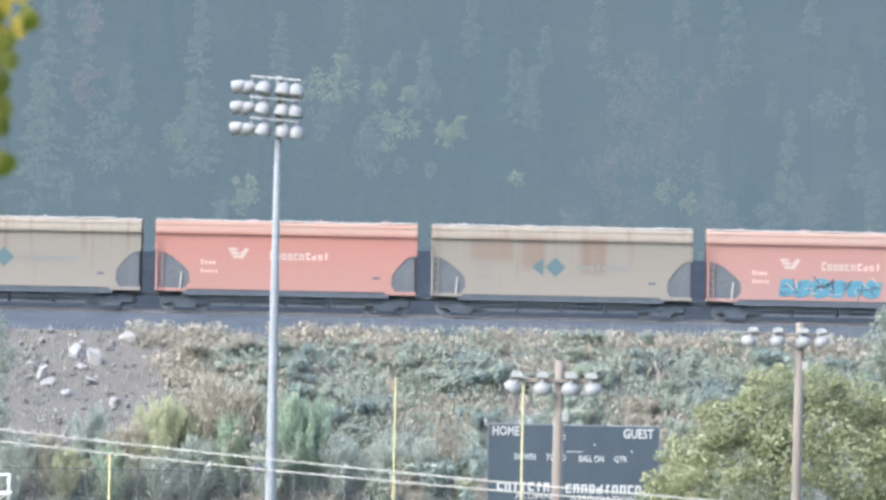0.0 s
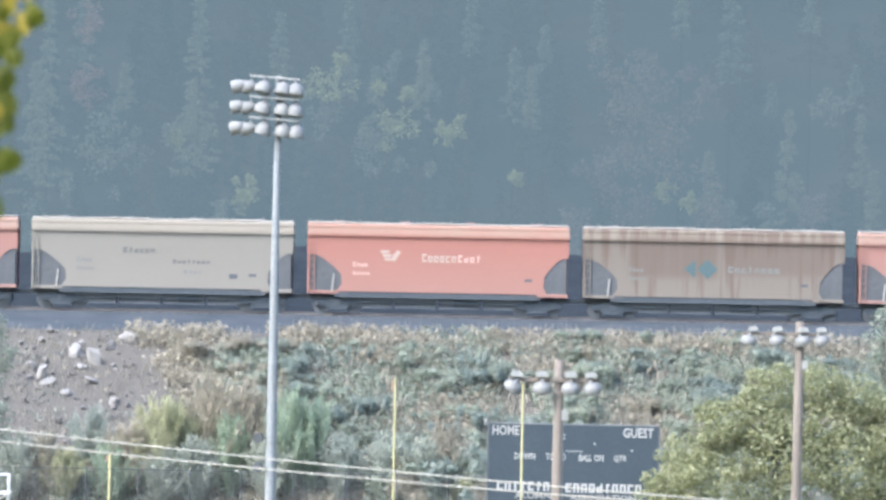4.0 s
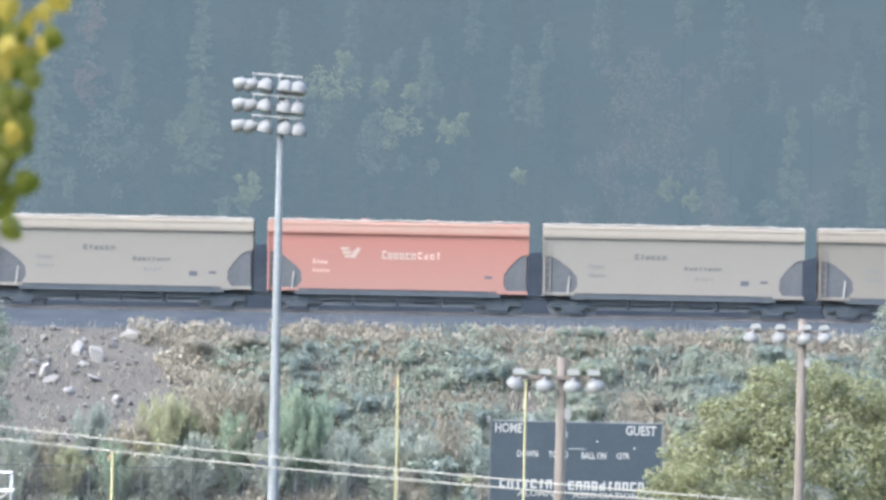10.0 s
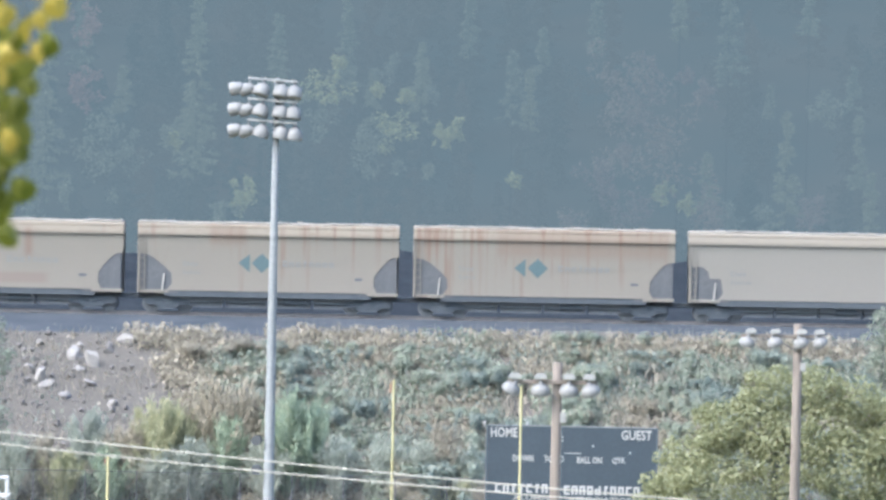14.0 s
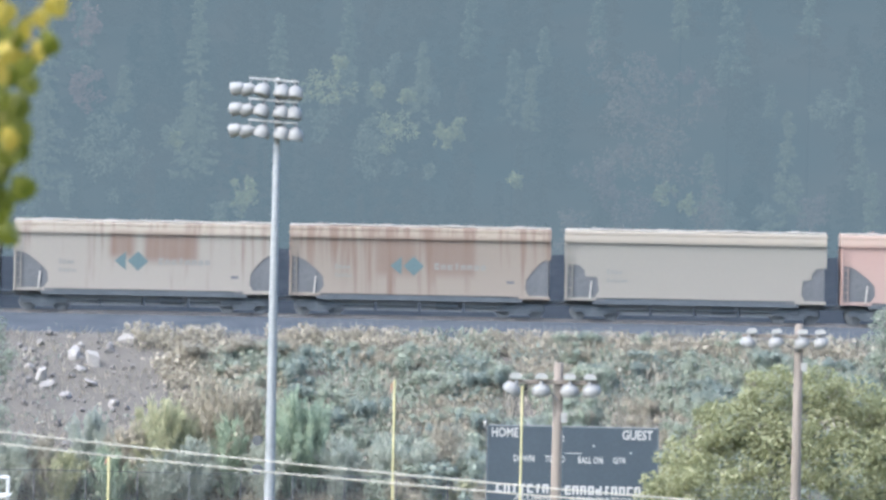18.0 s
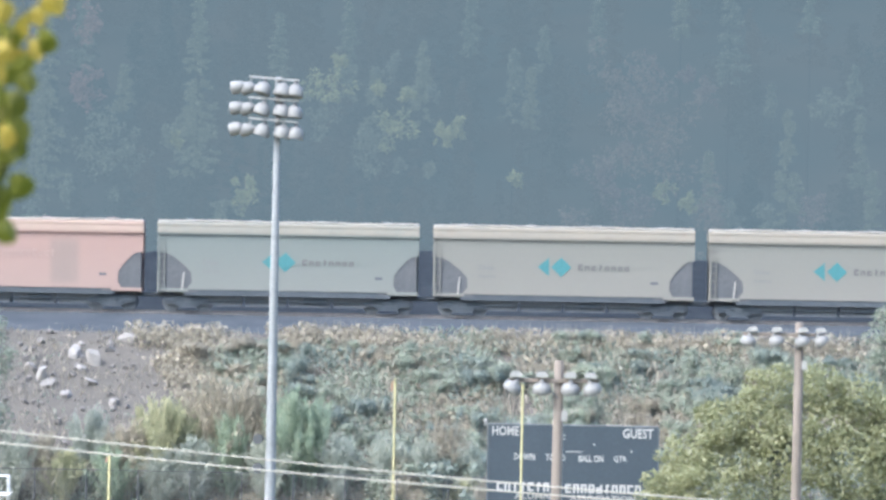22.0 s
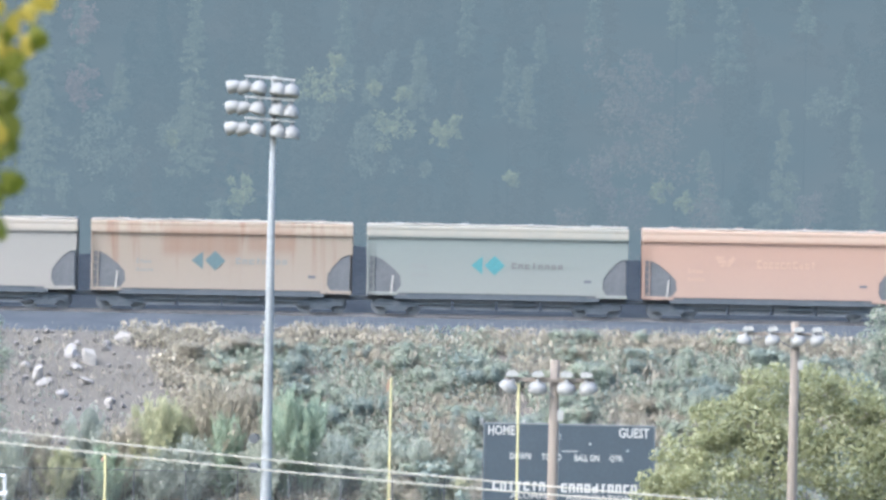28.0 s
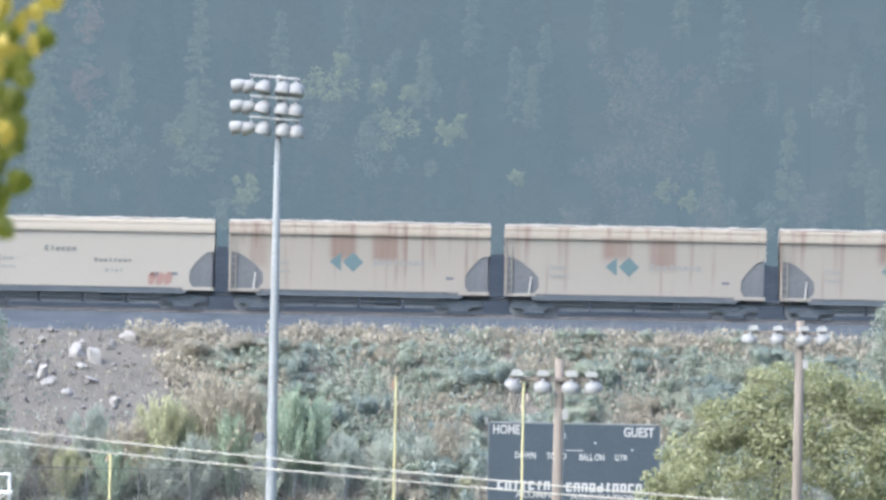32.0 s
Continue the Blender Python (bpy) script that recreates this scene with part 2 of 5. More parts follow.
def thing(name, place, label, category, group="", kind=""):
    ob = new(name)
    ob.matrix_world = place if isinstance(place, Matrix) else Matrix.Translation(place)
    return tagged(ob, label, category, group, kind)


def add_box(bm, x0, x1, y0, y1, z0, z1, m=None):
    vs = [bm.verts.new((x, y, z)) for x in (x0, x1) for y in (y0, y1) for z in (z0, z1)]
    for f in ((0, 1, 3, 2), (4, 6, 7, 5), (0, 4, 5, 1), (2, 3, 7, 6), (0, 2, 6, 4), (1, 5, 7, 3)):
        bm.faces.new([vs[i] for i in f])
    if m:
        bmesh.ops.transform(bm, matrix=m, verts=vs)
    return vs


def box(*a, bevel=0.0):
    bm = bmesh.new()
    add_box(bm, *a)
    if bevel:
        bmesh.ops.bevel(bm, geom=bm.edges[:], offset=bevel, segments=1, affect="EDGES")
    return bm


def add_prism(bm, pts, a, b, axis="y"):
    """A closed outline (two coordinates) pushed from a to b along an axis."""
    def put(p, h):
        return {"y": (p[0], h, p[1]), "x": (h, p[0], p[1]), "z": (p[0], p[1], h)}[axis]
    lo = [bm.verts.new(put(p, a)) for p in pts]
    hi = [bm.verts.new(put(p, b)) for p in pts]
    n = len(pts)
    fs = [bm.faces.new(lo), bm.faces.new(hi[::-1])]
    for i in range(n):
        fs.append(bm.faces.new((lo[i], hi[i], hi[(i + 1) % n], lo[(i + 1) % n])))
    bmesh.ops.recalc_face_normals(bm, faces=fs)
    return fs


def prism(pts, a, b, axis="y"):
    bm = bmesh.new()
    add_prism(bm, pts, a, b, axis)
    return bm


def add_tube(bm, p, q, r0, r1=None, n=8):
    p, q = Vector(p), Vector(q)
    r1 = r0 if r1 is None else r1
    turn = (q - p).to_track_quat("Z", "Y")
    rings = []
    for c, r in ((p, r0), (q, r1)):
        rings.append([bm.verts.new(c + turn @ Vector((r * math.cos(2 * math.pi * i / n), r * math.sin(2 * math.pi * i / n), 0))) for i in range(n)])
    for i in range(n):
        bm.faces.new((rings[0][i], rings[0][(i + 1) % n], rings[1][(i + 1) % n], rings[1][i]))
    bm.faces.new(rings[0][::-1])
    bm.faces.new(rings[1])


def tube(p, q, r0, r1=None, n=8):
    bm = bmesh.new()
    add_tube(bm, p, q, r0, r1, n)
    return bm


def lathe(profile, n=14, m=None):
    """A turned form about z from (radius, height) pairs."""
    bm = bmesh.new()
    rings = [[bm.verts.new((max(r, 0.002) * math.cos(2 * math.pi * i / n), max(r, 0.002) * math.sin(2 * math.pi * i / n), z)) for i in range(n)] for r, z in profile]
    for a, b in zip(rings, rings[1:]):
        for i in range(n):
            bm.faces.new((a[i], a[(i + 1) % n], b[(i + 1) % n], b[i]))
    bm.faces.new(rings[0][::-1])
    bm.faces.new(rings[-1])
    if m:
        bm.transform(m)
    bmesh.ops.recalc_face_normals(bm, faces=bm.faces[:])
    return bm


def words(text, size, depth=0.01):
    """Lettering as a mesh, in x and z, facing -y, centred."""
    cu = bpy.data.curves.new("lettering", "FONT")
    cu.body, cu.size, cu.extrude, cu.align_x, cu.align_y = text, size, depth, "CENTER", "CENTER"
    cu.resolution_u, cu.offset = 2, 0.022
    ob = bpy.data.objects.new("lettering", cu)
    scene.collection.objects.link(ob)
    dg = bpy.context.evaluated_depsgraph_get()
    me = bpy.data.meshes.new_from_object(ob.evaluated_get(dg))
    bpy.data.objects.remove(ob)
    me.transform(pose(0, 0, 0, 90, 0, 0))
    me.materials.clear()
    return me


def leaf_mesh(name, material, blobs, count, size, rng, droop=0.3, shell=0.55, shape=(1.0, 1.0), core=0.7, ragged=0.9):
    """Many small bent leaves in a few uneven clumps: blobs are (x, y, z, rx, ry, rz)."""
    vol = np.array([b[3] * b[4] * b[5] for b in blobs]) ** 0.67
    pick = rng.choice(len(blobs), count, p=vol / vol.sum())
    B = np.array(blobs)[pick]
    d = rng.normal(size=(count, 3))
    d /= np.linalg.norm(d, axis=1)[:, None]
    r = shell + (1 - shell) * rng.random(count) ** 0.6
    c = B[:, :3] + d * B[:, 3:] * r[:, None]
    nrm = d + ragged * rng.normal(size=(count, 3)) + np.array((0, 0, droop))
    nrm /= np.linalg.norm(nrm, axis=1)[:, None]
    u = np.cross(nrm, rng.normal(size=(count, 3)))
    u /= np.linalg.norm(u, axis=1)[:, None] + 1e-9
    v = np.cross(nrm, u)
    s = size * (0.6 + 0.8 * rng.random(count))[:, None]
    w, h = shape
    verts = np.stack([c - u * s * h, c + v * s * w * 0.5 + nrm * s * 0.12, c + u * s * h, c - v * s * w * 0.5 + nrm * s * 0.12], 1).reshape(-1, 3)
    idx = np.arange(count * 4).reshape(-1, 4)
    verts, idx = verts.tolist(), idx.tolist()
    for b in blobs if core else ():
        # a solid inner blob, added so gaps between leaves stay lighter
        o = len(verts)
        for i in range(5):
            th = math.pi * (i + 0.5) / 5
            for k in range(8):
                ph = 2 * math.pi * (k + 0.5 * (i % 2)) / 8
                q = core * rng.uniform(0.75, 1.1)
                verts.append((b[0] + b[3] * q * math.sin(th) * math.cos(ph), b[1] + b[4] * q * math.sin(th) * math.sin(ph), b[2] + b[5] * q * math.cos(th)))
        for i in range(4):
            for k in range(8):
                idx.append((o + i * 8 + k, o + i * 8 + (k + 1) % 8, o + (i + 1) * 8 + (k + 1) % 8, o + (i + 1) * 8 + k))
    me = bpy.data.meshes.new(name)
    me.from_pydata(verts, [], idx)
    me.materials.append(material)
    return me


def stem_bush(name, material, stems, count, size, rng):
    """A bush of many upright wands from one root, with narrow leaves along them; two units high."""
    a = rng.random(stems) * 6.283
    reach = 0.18 + 0.55 * np.abs(rng.normal(size=stems))
    top = np.stack([reach * np.cos(a), reach * np.sin(a), 1.95 - 0.55 * reach ** 1.5 - 0.35 * rng.random(stems)], 1)
    k = rng.integers(0, stems, count)
    f = 0.12 + 0.88 * rng.random(count) ** 0.8
    c = top[k] * np.stack([f ** 1.4, f ** 1.4, f], 1) + 0.055 * rng.normal(size=(count, 3))
    u = top[k] * np.array((0.8, 0.8, 1.0)) + 0.55 * rng.normal(size=(count, 3))
    u /= np.linalg.norm(u, axis=1)[:, None]
    out = np.stack([c[:, 0], c[:, 1], 0.5 + 0 * f], 1) + 0.45 * rng.normal(size=(count, 3))
    v = np.cross(u, out)
    v /= np.linalg.norm(v, axis=1)[:, None] + 1e-9
    s = size * (0.5 + rng.random(count))[:, None]
    return sheet_mesh(name, np.stack([c - u * s, c + 0.32 * v * s, c + u * s, c - 0.32 * v * s], 1).reshape(-1, 3), material)


def sheet_mesh(name, verts, material):
    me = bpy.data.meshes.new(name)
    me.from_pydata(verts, [], np.arange(len(verts)).reshape(-1, 4))
    me.materials.append(material)
    return me


# ---- ground ----
def height(x, y):
    """Bluff, field, railway bank, track bed, wooded hill."""
    stops = ((-400, 13.2), (9, 12.9), (22, 9.0), (50, 1.2), (70, 0.0), (388, 0.0), (393, 0.7), (411.2, 9.7), (413.2, 9.8), (427.0, 9.8), (438, 9.6), (441, 10.0), (480, 13.0), (530, 14.0), (600, 9.0), (4500, 8.0))
    for (a, za), (b, zb) in zip(stops, stops[1:]):
        if y <= b:
            z = za + (zb - za) * (y - a) / (b - a)
            break
    else:
        z = stops[-1][1]
    if 390 < y < 412:
        k = min(1, (y - 390) / 3, (412 - y) / 1.5)
        z += k * (0.26 * noise.noise((x * 0.16, y * 0.2, 3.1)) + 0.10 * noise.noise((x * 0.7, y * 0.7, 8.0)))
    if 441 < y < 600:
        k = min(1, (y - 441) / 12, (600 - y) / 20)
        z += k * (1.0 * noise.noise((x * 0.035, y * 0.03, 1.7)) + 0.6 * noise.noise((x * 0.2, y * 0.2, 5.0)) + 0.3 * noise.noise((x * 0.55, y * 0.5, 9.0)))
    return z


def build_ground():
    xs = np.unique(np.concatenate([np.linspace(-2500, -600, 12), np.linspace(-600, -60, 28), np.linspace(-60, 60, 161), np.linspace(60, 600, 28), np.linspace(600, 2500, 12)]))
    ys = np.unique(np.concatenate([np.linspace(-400, 0, 9), np.linspace(0, 80, 30), np.linspace(80, 385, 24), np.linspace(385, 414, 59), np.linspace(414, 442, 15), np.linspace(442, 520, 60), np.linspace(520, 900, 40), np.linspace(900, 4500, 20)]))
    verts = [(x, y, height(x, y)) for y in ys for x in xs]
    n = len(xs)
    faces = [(j * n + i, j * n + i + 1, (j + 1) * n + i + 1, (j + 1) * n + i) for j in range(len(ys) - 1) for i in range(n - 1)]
    me = bpy.data.meshes.new("ground")
    me.from_pydata(verts, [], faces)
    me.materials.append(M["ground"])
    me.polygons.foreach_set("use_smooth", [True] * len(faces))
    tagged(new("ground", me), "grassy field, weedy railway bank and wooded hillside", "ground", kind="structure")


build_ground()


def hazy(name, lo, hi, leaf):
    """Far woods with the haze painted in: dark leaves plus surface emission as air glow."""
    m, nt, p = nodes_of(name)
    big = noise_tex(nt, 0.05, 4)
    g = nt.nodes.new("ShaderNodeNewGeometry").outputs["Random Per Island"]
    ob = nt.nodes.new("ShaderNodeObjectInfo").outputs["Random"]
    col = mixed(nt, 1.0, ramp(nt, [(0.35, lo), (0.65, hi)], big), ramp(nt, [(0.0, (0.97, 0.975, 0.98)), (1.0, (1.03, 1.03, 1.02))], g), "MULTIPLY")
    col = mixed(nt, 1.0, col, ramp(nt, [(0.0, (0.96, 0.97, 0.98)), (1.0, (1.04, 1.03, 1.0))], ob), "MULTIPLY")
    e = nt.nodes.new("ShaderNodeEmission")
    e.inputs["Strength"].default_value = HAZE_EMISSION
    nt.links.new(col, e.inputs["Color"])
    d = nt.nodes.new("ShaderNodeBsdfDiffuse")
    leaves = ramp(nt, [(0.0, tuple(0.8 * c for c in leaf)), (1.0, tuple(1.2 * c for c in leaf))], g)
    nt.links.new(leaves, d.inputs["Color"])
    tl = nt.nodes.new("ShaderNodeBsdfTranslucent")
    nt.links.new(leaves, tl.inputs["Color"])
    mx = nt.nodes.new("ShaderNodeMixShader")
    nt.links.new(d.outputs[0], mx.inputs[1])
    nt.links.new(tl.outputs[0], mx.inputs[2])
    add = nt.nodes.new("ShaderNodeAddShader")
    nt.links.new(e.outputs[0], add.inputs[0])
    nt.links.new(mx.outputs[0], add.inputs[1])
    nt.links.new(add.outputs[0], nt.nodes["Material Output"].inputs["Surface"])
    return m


# Emission strength that stands in for haze on the far hill and trees.
HAZE_EMISSION = 0.211
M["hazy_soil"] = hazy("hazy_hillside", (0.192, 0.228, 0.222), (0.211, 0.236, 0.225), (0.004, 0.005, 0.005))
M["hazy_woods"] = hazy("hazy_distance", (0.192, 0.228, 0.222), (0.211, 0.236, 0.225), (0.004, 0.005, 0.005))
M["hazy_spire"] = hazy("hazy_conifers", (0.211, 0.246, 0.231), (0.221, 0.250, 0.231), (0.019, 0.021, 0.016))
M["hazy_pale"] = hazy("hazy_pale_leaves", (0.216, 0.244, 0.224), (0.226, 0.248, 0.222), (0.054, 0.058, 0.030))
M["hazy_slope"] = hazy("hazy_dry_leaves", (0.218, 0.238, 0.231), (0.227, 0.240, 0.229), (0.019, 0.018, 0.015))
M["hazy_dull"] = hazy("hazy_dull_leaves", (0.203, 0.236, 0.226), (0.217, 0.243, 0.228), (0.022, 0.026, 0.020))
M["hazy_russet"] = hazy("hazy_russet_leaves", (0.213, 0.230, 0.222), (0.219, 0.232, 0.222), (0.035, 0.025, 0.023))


def tufts(c, out, rng, size):
    """Drooping sprays as small four-sided leaves at the points c, each leaning outwards."""
    n = len(c)
    u = out + 0.5 * rng.normal(size=(n, 3)) + np.array((0, 0, -0.25))
    u /= np.linalg.norm(u, axis=1)[:, None] + 1e-9
    v = np.cross(u, rng.normal(size=(n, 3)))
    v /= np.linalg.norm(v, axis=1)[:, None] + 1e-9
    s = size * (0.5 + rng.random(n))[:, None]
    return np.stack([c - 0.4 * u * s, c + 0.35 * v * s, c + u * s, c - 0.35 * v * s], 1).reshape(-1, 3)


def far_conifer(rng, tall, wide, count, green=1.0):
    """Separate drooping boughs, long and short, round a slender spire; thinner towards the foot."""
    k = count // 22
    h = 1 - rng.random(k) ** (1.0 if green == 1.0 else 1.25)
    a = rng.random(k) * 6.283
    arm = wide * (0.06 + (1 - h) ** 0.85) * rng.uniform(0.35, 1.15, k)
    q = rng.integers(0, k, count)
    r = arm[q] * rng.random(count) ** 0.6
    out = np.stack([np.cos(a[q]), np.sin(a[q]), np.zeros(count)], 1)
    c = out * r[:, None] + 0.10 * rng.normal(size=(count, 3))
    c[:, 2] += (1 - green * (1 - h[q])) * tall - 0.30 * r + 0.05 * r * r
    return tufts(c, out, rng, 0.36)


def far_leafy(rng, tall, wide, count):
    k = 14
    b = rng.normal(size=(k, 3)) * np.array((0.55 * wide, 0.5 * wide, 0.8 * wide)) + np.array((0, 0, tall - 1.6 * wide))
    b[:, 2] = np.minimum(b[:, 2], tall - 0.3 * wide)
    q = rng.integers(0, k, count)
    d = rng.normal(size=(count, 3))
    d /= np.linalg.norm(d, axis=1)[:, None]
    c = b[q] + d * (0.30 + 0.28 * rng.random(k))[q][:, None] * wide * (0.5 + 0.5 * rng.random(count)[:, None])
    return tufts(c, d, rng, 0.30)


def distant_hill():
    """The far wooded hillside, its smoky pallor painted in as surface emission."""
    rng = np.random.default_rng(61)

    def slope(x, f):
        return (x, 760 + 420 * f + 0.0004 * x * x, 4 + 150 * f + 10 * f * noise.noise((x * 0.006, f * 2, 0.5)))

    nx, nz = 60, 24
    verts = [slope(-500 + 1000 * i / nx, j / nz) for j in range(nz + 1) for i in range(nx + 1)]
    faces = [(j * (nx + 1) + i, j * (nx + 1) + i + 1, (j + 1) * (nx + 1) + i + 1, (j + 1) * (nx + 1) + i) for j in range(nz) for i in range(nx)]
    me = bpy.data.meshes.new("backdrop")
    me.from_pydata(verts, [], faces)
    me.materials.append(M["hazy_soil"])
    hill = tagged(new("backdrop", me), "distant wooded hillside with haze painted in as glow", "hillside", kind="structure")
    protos = [far_conifer(rng, 10, w, 1500) for w in (1.5, 1.9, 2.3, 1.7)] + [far_leafy(rng, 7, 2.2, 1300), far_leafy(rng, 7, 2.8, 1300)]
    crowd = []
    while len(crowd) < 300:
        f = rng.uniform(0.03, 0.31)
        x = rng.uniform(-66, 66)
        if 12 < x < 30 and rng.random() < 0.7:
            continue
        k = rng.integers(0, 4) if rng.random() < 0.75 else rng.integers(4, 6)
        sc = rng.uniform(0.7, 1.6) if k < 4 else rng.uniform(0.5, 1.0)
        t = rng.random() * 6.283
        rot = np.array(((math.cos(t), -math.sin(t), 0), (math.sin(t), math.cos(t), 0), (0, 0, 1))) * sc
        crowd.append(protos[k] @ rot.T + np.array(slope(x, f)))
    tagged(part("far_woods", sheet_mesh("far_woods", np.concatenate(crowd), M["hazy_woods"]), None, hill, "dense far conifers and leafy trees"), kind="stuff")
    # trees that stand out: sideways place, tip height, depth of the green crown, half width
    for x, tip, deep, w in ((-39.54, 39.24, 18.3, 1.69), (-40.8, 32.17, 13.0, 1.92), (-31.9, 32.24, 4.4, 0.9), (-24.62, 39.83, 18.0, 1.92), (-25.55, 30.23, 8.5, 1.35), (-16.69, 38.02, 7.6, 1.01), (-9.84, 39.29, 9.9, 1.3), (-6.99, 32.31, 7.9, 1.24), (-2.26, 35.11, 8.1, 1.24), (6.77, 34.57, 7.3, 1.35), (8.5, 32.63, 5.6, 0.73), (9.82, 36.88, 4.2, 0.68), (28.33, 41.21, 9.3, 1.8), (32.48, 31.55, 3.2, 0.39), (34.22, 28.94, 11.0, 1.58), (26.42, 24.83, 6.2, 1.24), (40.61, 33.58, 3.9, 0.68), (41.27, 28.63, 6.9, 0.9), (36.35, 40.54, 3.5, 0.79), (42.79, 23.2, 5.4, 0.68), (-36.15, 39.03, 7.3, 1.24), (15.11, 40.09, 5.6, 1.01), (2.43, 40.11, 5.9, 1.13), (23.27, 40.83, 4.5, 0.9)):
        y = 772 + rng.uniform(-4, 4)
        foot = 4 + 150 * (y - 760) / 420
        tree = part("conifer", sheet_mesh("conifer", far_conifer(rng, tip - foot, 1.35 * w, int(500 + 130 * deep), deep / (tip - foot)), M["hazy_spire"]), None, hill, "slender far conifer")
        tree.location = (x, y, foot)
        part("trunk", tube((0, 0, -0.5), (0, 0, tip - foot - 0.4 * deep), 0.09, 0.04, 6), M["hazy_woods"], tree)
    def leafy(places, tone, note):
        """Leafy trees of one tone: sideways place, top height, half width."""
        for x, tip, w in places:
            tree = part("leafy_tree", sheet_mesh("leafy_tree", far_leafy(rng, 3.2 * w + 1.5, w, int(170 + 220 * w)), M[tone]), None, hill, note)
            tree.location = (x, 764 + rng.uniform(-1, 1), tip - 3.2 * w - 1.5)

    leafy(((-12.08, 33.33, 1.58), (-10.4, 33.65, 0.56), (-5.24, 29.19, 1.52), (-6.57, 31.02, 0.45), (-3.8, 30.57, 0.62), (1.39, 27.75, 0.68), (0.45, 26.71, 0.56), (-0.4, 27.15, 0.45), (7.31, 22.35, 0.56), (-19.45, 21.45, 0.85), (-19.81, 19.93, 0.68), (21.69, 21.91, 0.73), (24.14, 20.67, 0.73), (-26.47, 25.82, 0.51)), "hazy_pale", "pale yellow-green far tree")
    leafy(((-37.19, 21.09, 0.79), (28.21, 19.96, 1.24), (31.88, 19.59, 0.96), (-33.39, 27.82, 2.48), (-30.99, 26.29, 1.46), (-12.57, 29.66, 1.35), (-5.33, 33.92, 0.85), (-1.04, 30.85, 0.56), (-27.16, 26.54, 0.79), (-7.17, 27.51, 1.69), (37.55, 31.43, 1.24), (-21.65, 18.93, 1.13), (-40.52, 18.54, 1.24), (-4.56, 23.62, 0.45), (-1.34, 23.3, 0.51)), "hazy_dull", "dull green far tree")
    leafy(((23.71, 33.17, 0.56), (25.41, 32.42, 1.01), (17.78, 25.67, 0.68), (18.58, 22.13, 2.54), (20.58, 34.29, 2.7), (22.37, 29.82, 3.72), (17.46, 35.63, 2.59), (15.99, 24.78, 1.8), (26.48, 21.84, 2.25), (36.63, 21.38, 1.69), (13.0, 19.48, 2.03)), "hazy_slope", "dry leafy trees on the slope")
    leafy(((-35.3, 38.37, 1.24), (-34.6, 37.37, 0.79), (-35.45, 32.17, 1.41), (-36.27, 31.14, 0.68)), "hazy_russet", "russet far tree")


distant_hill()

# ---- railway ----
TRACK_Y, RAIL_Z = 422.5, 10.965
FIT_SLOPE = 0.0022
# track tilted slightly up towards +x to fit the camera's view
TILT = pose(0, 0, 0, 0, -math.degrees(FIT_SLOPE), 0)


def build_track():
    bed = prism([(413.6, 9.5), (413.9, 9.86), (419.4, 10.695), (420.1, 10.765), (424.9, 10.765), (425.6, 10.695), (428.9, 9.86), (429.3, 9.5)], -560, 560, "x")
    ballast = part("ballast_bed", bed, M["ballast"])
    ballast.matrix_basis = TILT
    tagged(ballast, "grey crushed stone ballast under the railway track", "ballast", kind="structure")
    track = thing("railway_track", Matrix.Translation((0, TRACK_Y, 0)) @ TILT, "steel railway track on dark wooden ties", "railway track")
    prof = [(-0.07, 10.785), (0.07, 10.785), (0.02, 10.825), (0.02, 10.915), (0.036, 10.925), (0.036, 10.965), (-0.036, 10.965), (-0.036, 10.925), (-0.02, 10.915), (-0.02, 10.825)]
    for s in (-0.755, 0.755):
        part("rail", prism([(a + s, b) for a, b in prof], -560, 560, "x"), M["rail"], track)
    tie = mesh_of("tie", box(-0.11, 0.11, -1.28, 1.28, 10.595, 10.785, bevel=0.015), M["tie"])
    for i in range(-70, 71):
        part("tie", tie, None, track).location = (i * 0.56, 0, 0)
    far = bmesh.new()
    for i in range(71, 990, 2):
        for s in (-1, 1):
            add_box(far, s * i * 0.56 - 0.11, s * i * 0.56 + 0.11, -1.28, 1.28, 10.595, 10.785)
    tagged(part("far_ties", far, M["tie"], track), kind="stuff")


build_track()

# ---- hopper cars ----
CAR = 15.0
RED, PINK, SALMON = (0.220, 0.082, 0.060), (0.215, 0.140, 0.120), (0.205, 0.125, 0.089)
GREY, TAN, PALE, MINT, WHITE = (0.140, 0.131, 0.113), (0.123, 0.107, 0.083), (0.116, 0.107, 0.089), (0.093, 0.112, 0.108), (0.139, 0.136, 0.125)
M["teal"] = surface("teal_vinyl", (0.034, 0.128, 0.140), (0.044, 0.149, 0.162), 0.55, 1.0, 9.0, bump=0.02)
M["teal_dull"] = surface("faded_blue_vinyl", (0.046, 0.079, 0.088), (0.058, 0.093, 0.102), 0.6, 1.0, 9.0, bump=0.02)
M["mark_white"] = surface("faded_white_vinyl", (0.285, 0.222, 0.193), (0.329, 0.264, 0.231), 0.6, 1.0, 9.0, bump=0.02)
M["mark_pale"] = surface("worn_pale_vinyl", (0.378, 0.252, 0.225), (0.405, 0.288, 0.261), 0.6, 1.0, 9.0, bump=0.02)
M["mark_rose"] = surface("worn_rose_lettering", (0.228, 0.165, 0.145), (0.245, 0.180, 0.158), 0.6, 1.0, 9.0, bump=0.02)
M["mark_worn"] = surface("worn_salmon_lettering", (0.250, 0.165, 0.122), (0.275, 0.185, 0.140), 0.6, 1.0, 9.0, bump=0.02)
M["mark_grey"] = surface("grey_stencil", (0.076, 0.078, 0.077), (0.094, 0.095, 0.093), 0.6, 1.0, 9.0, bump=0.02)
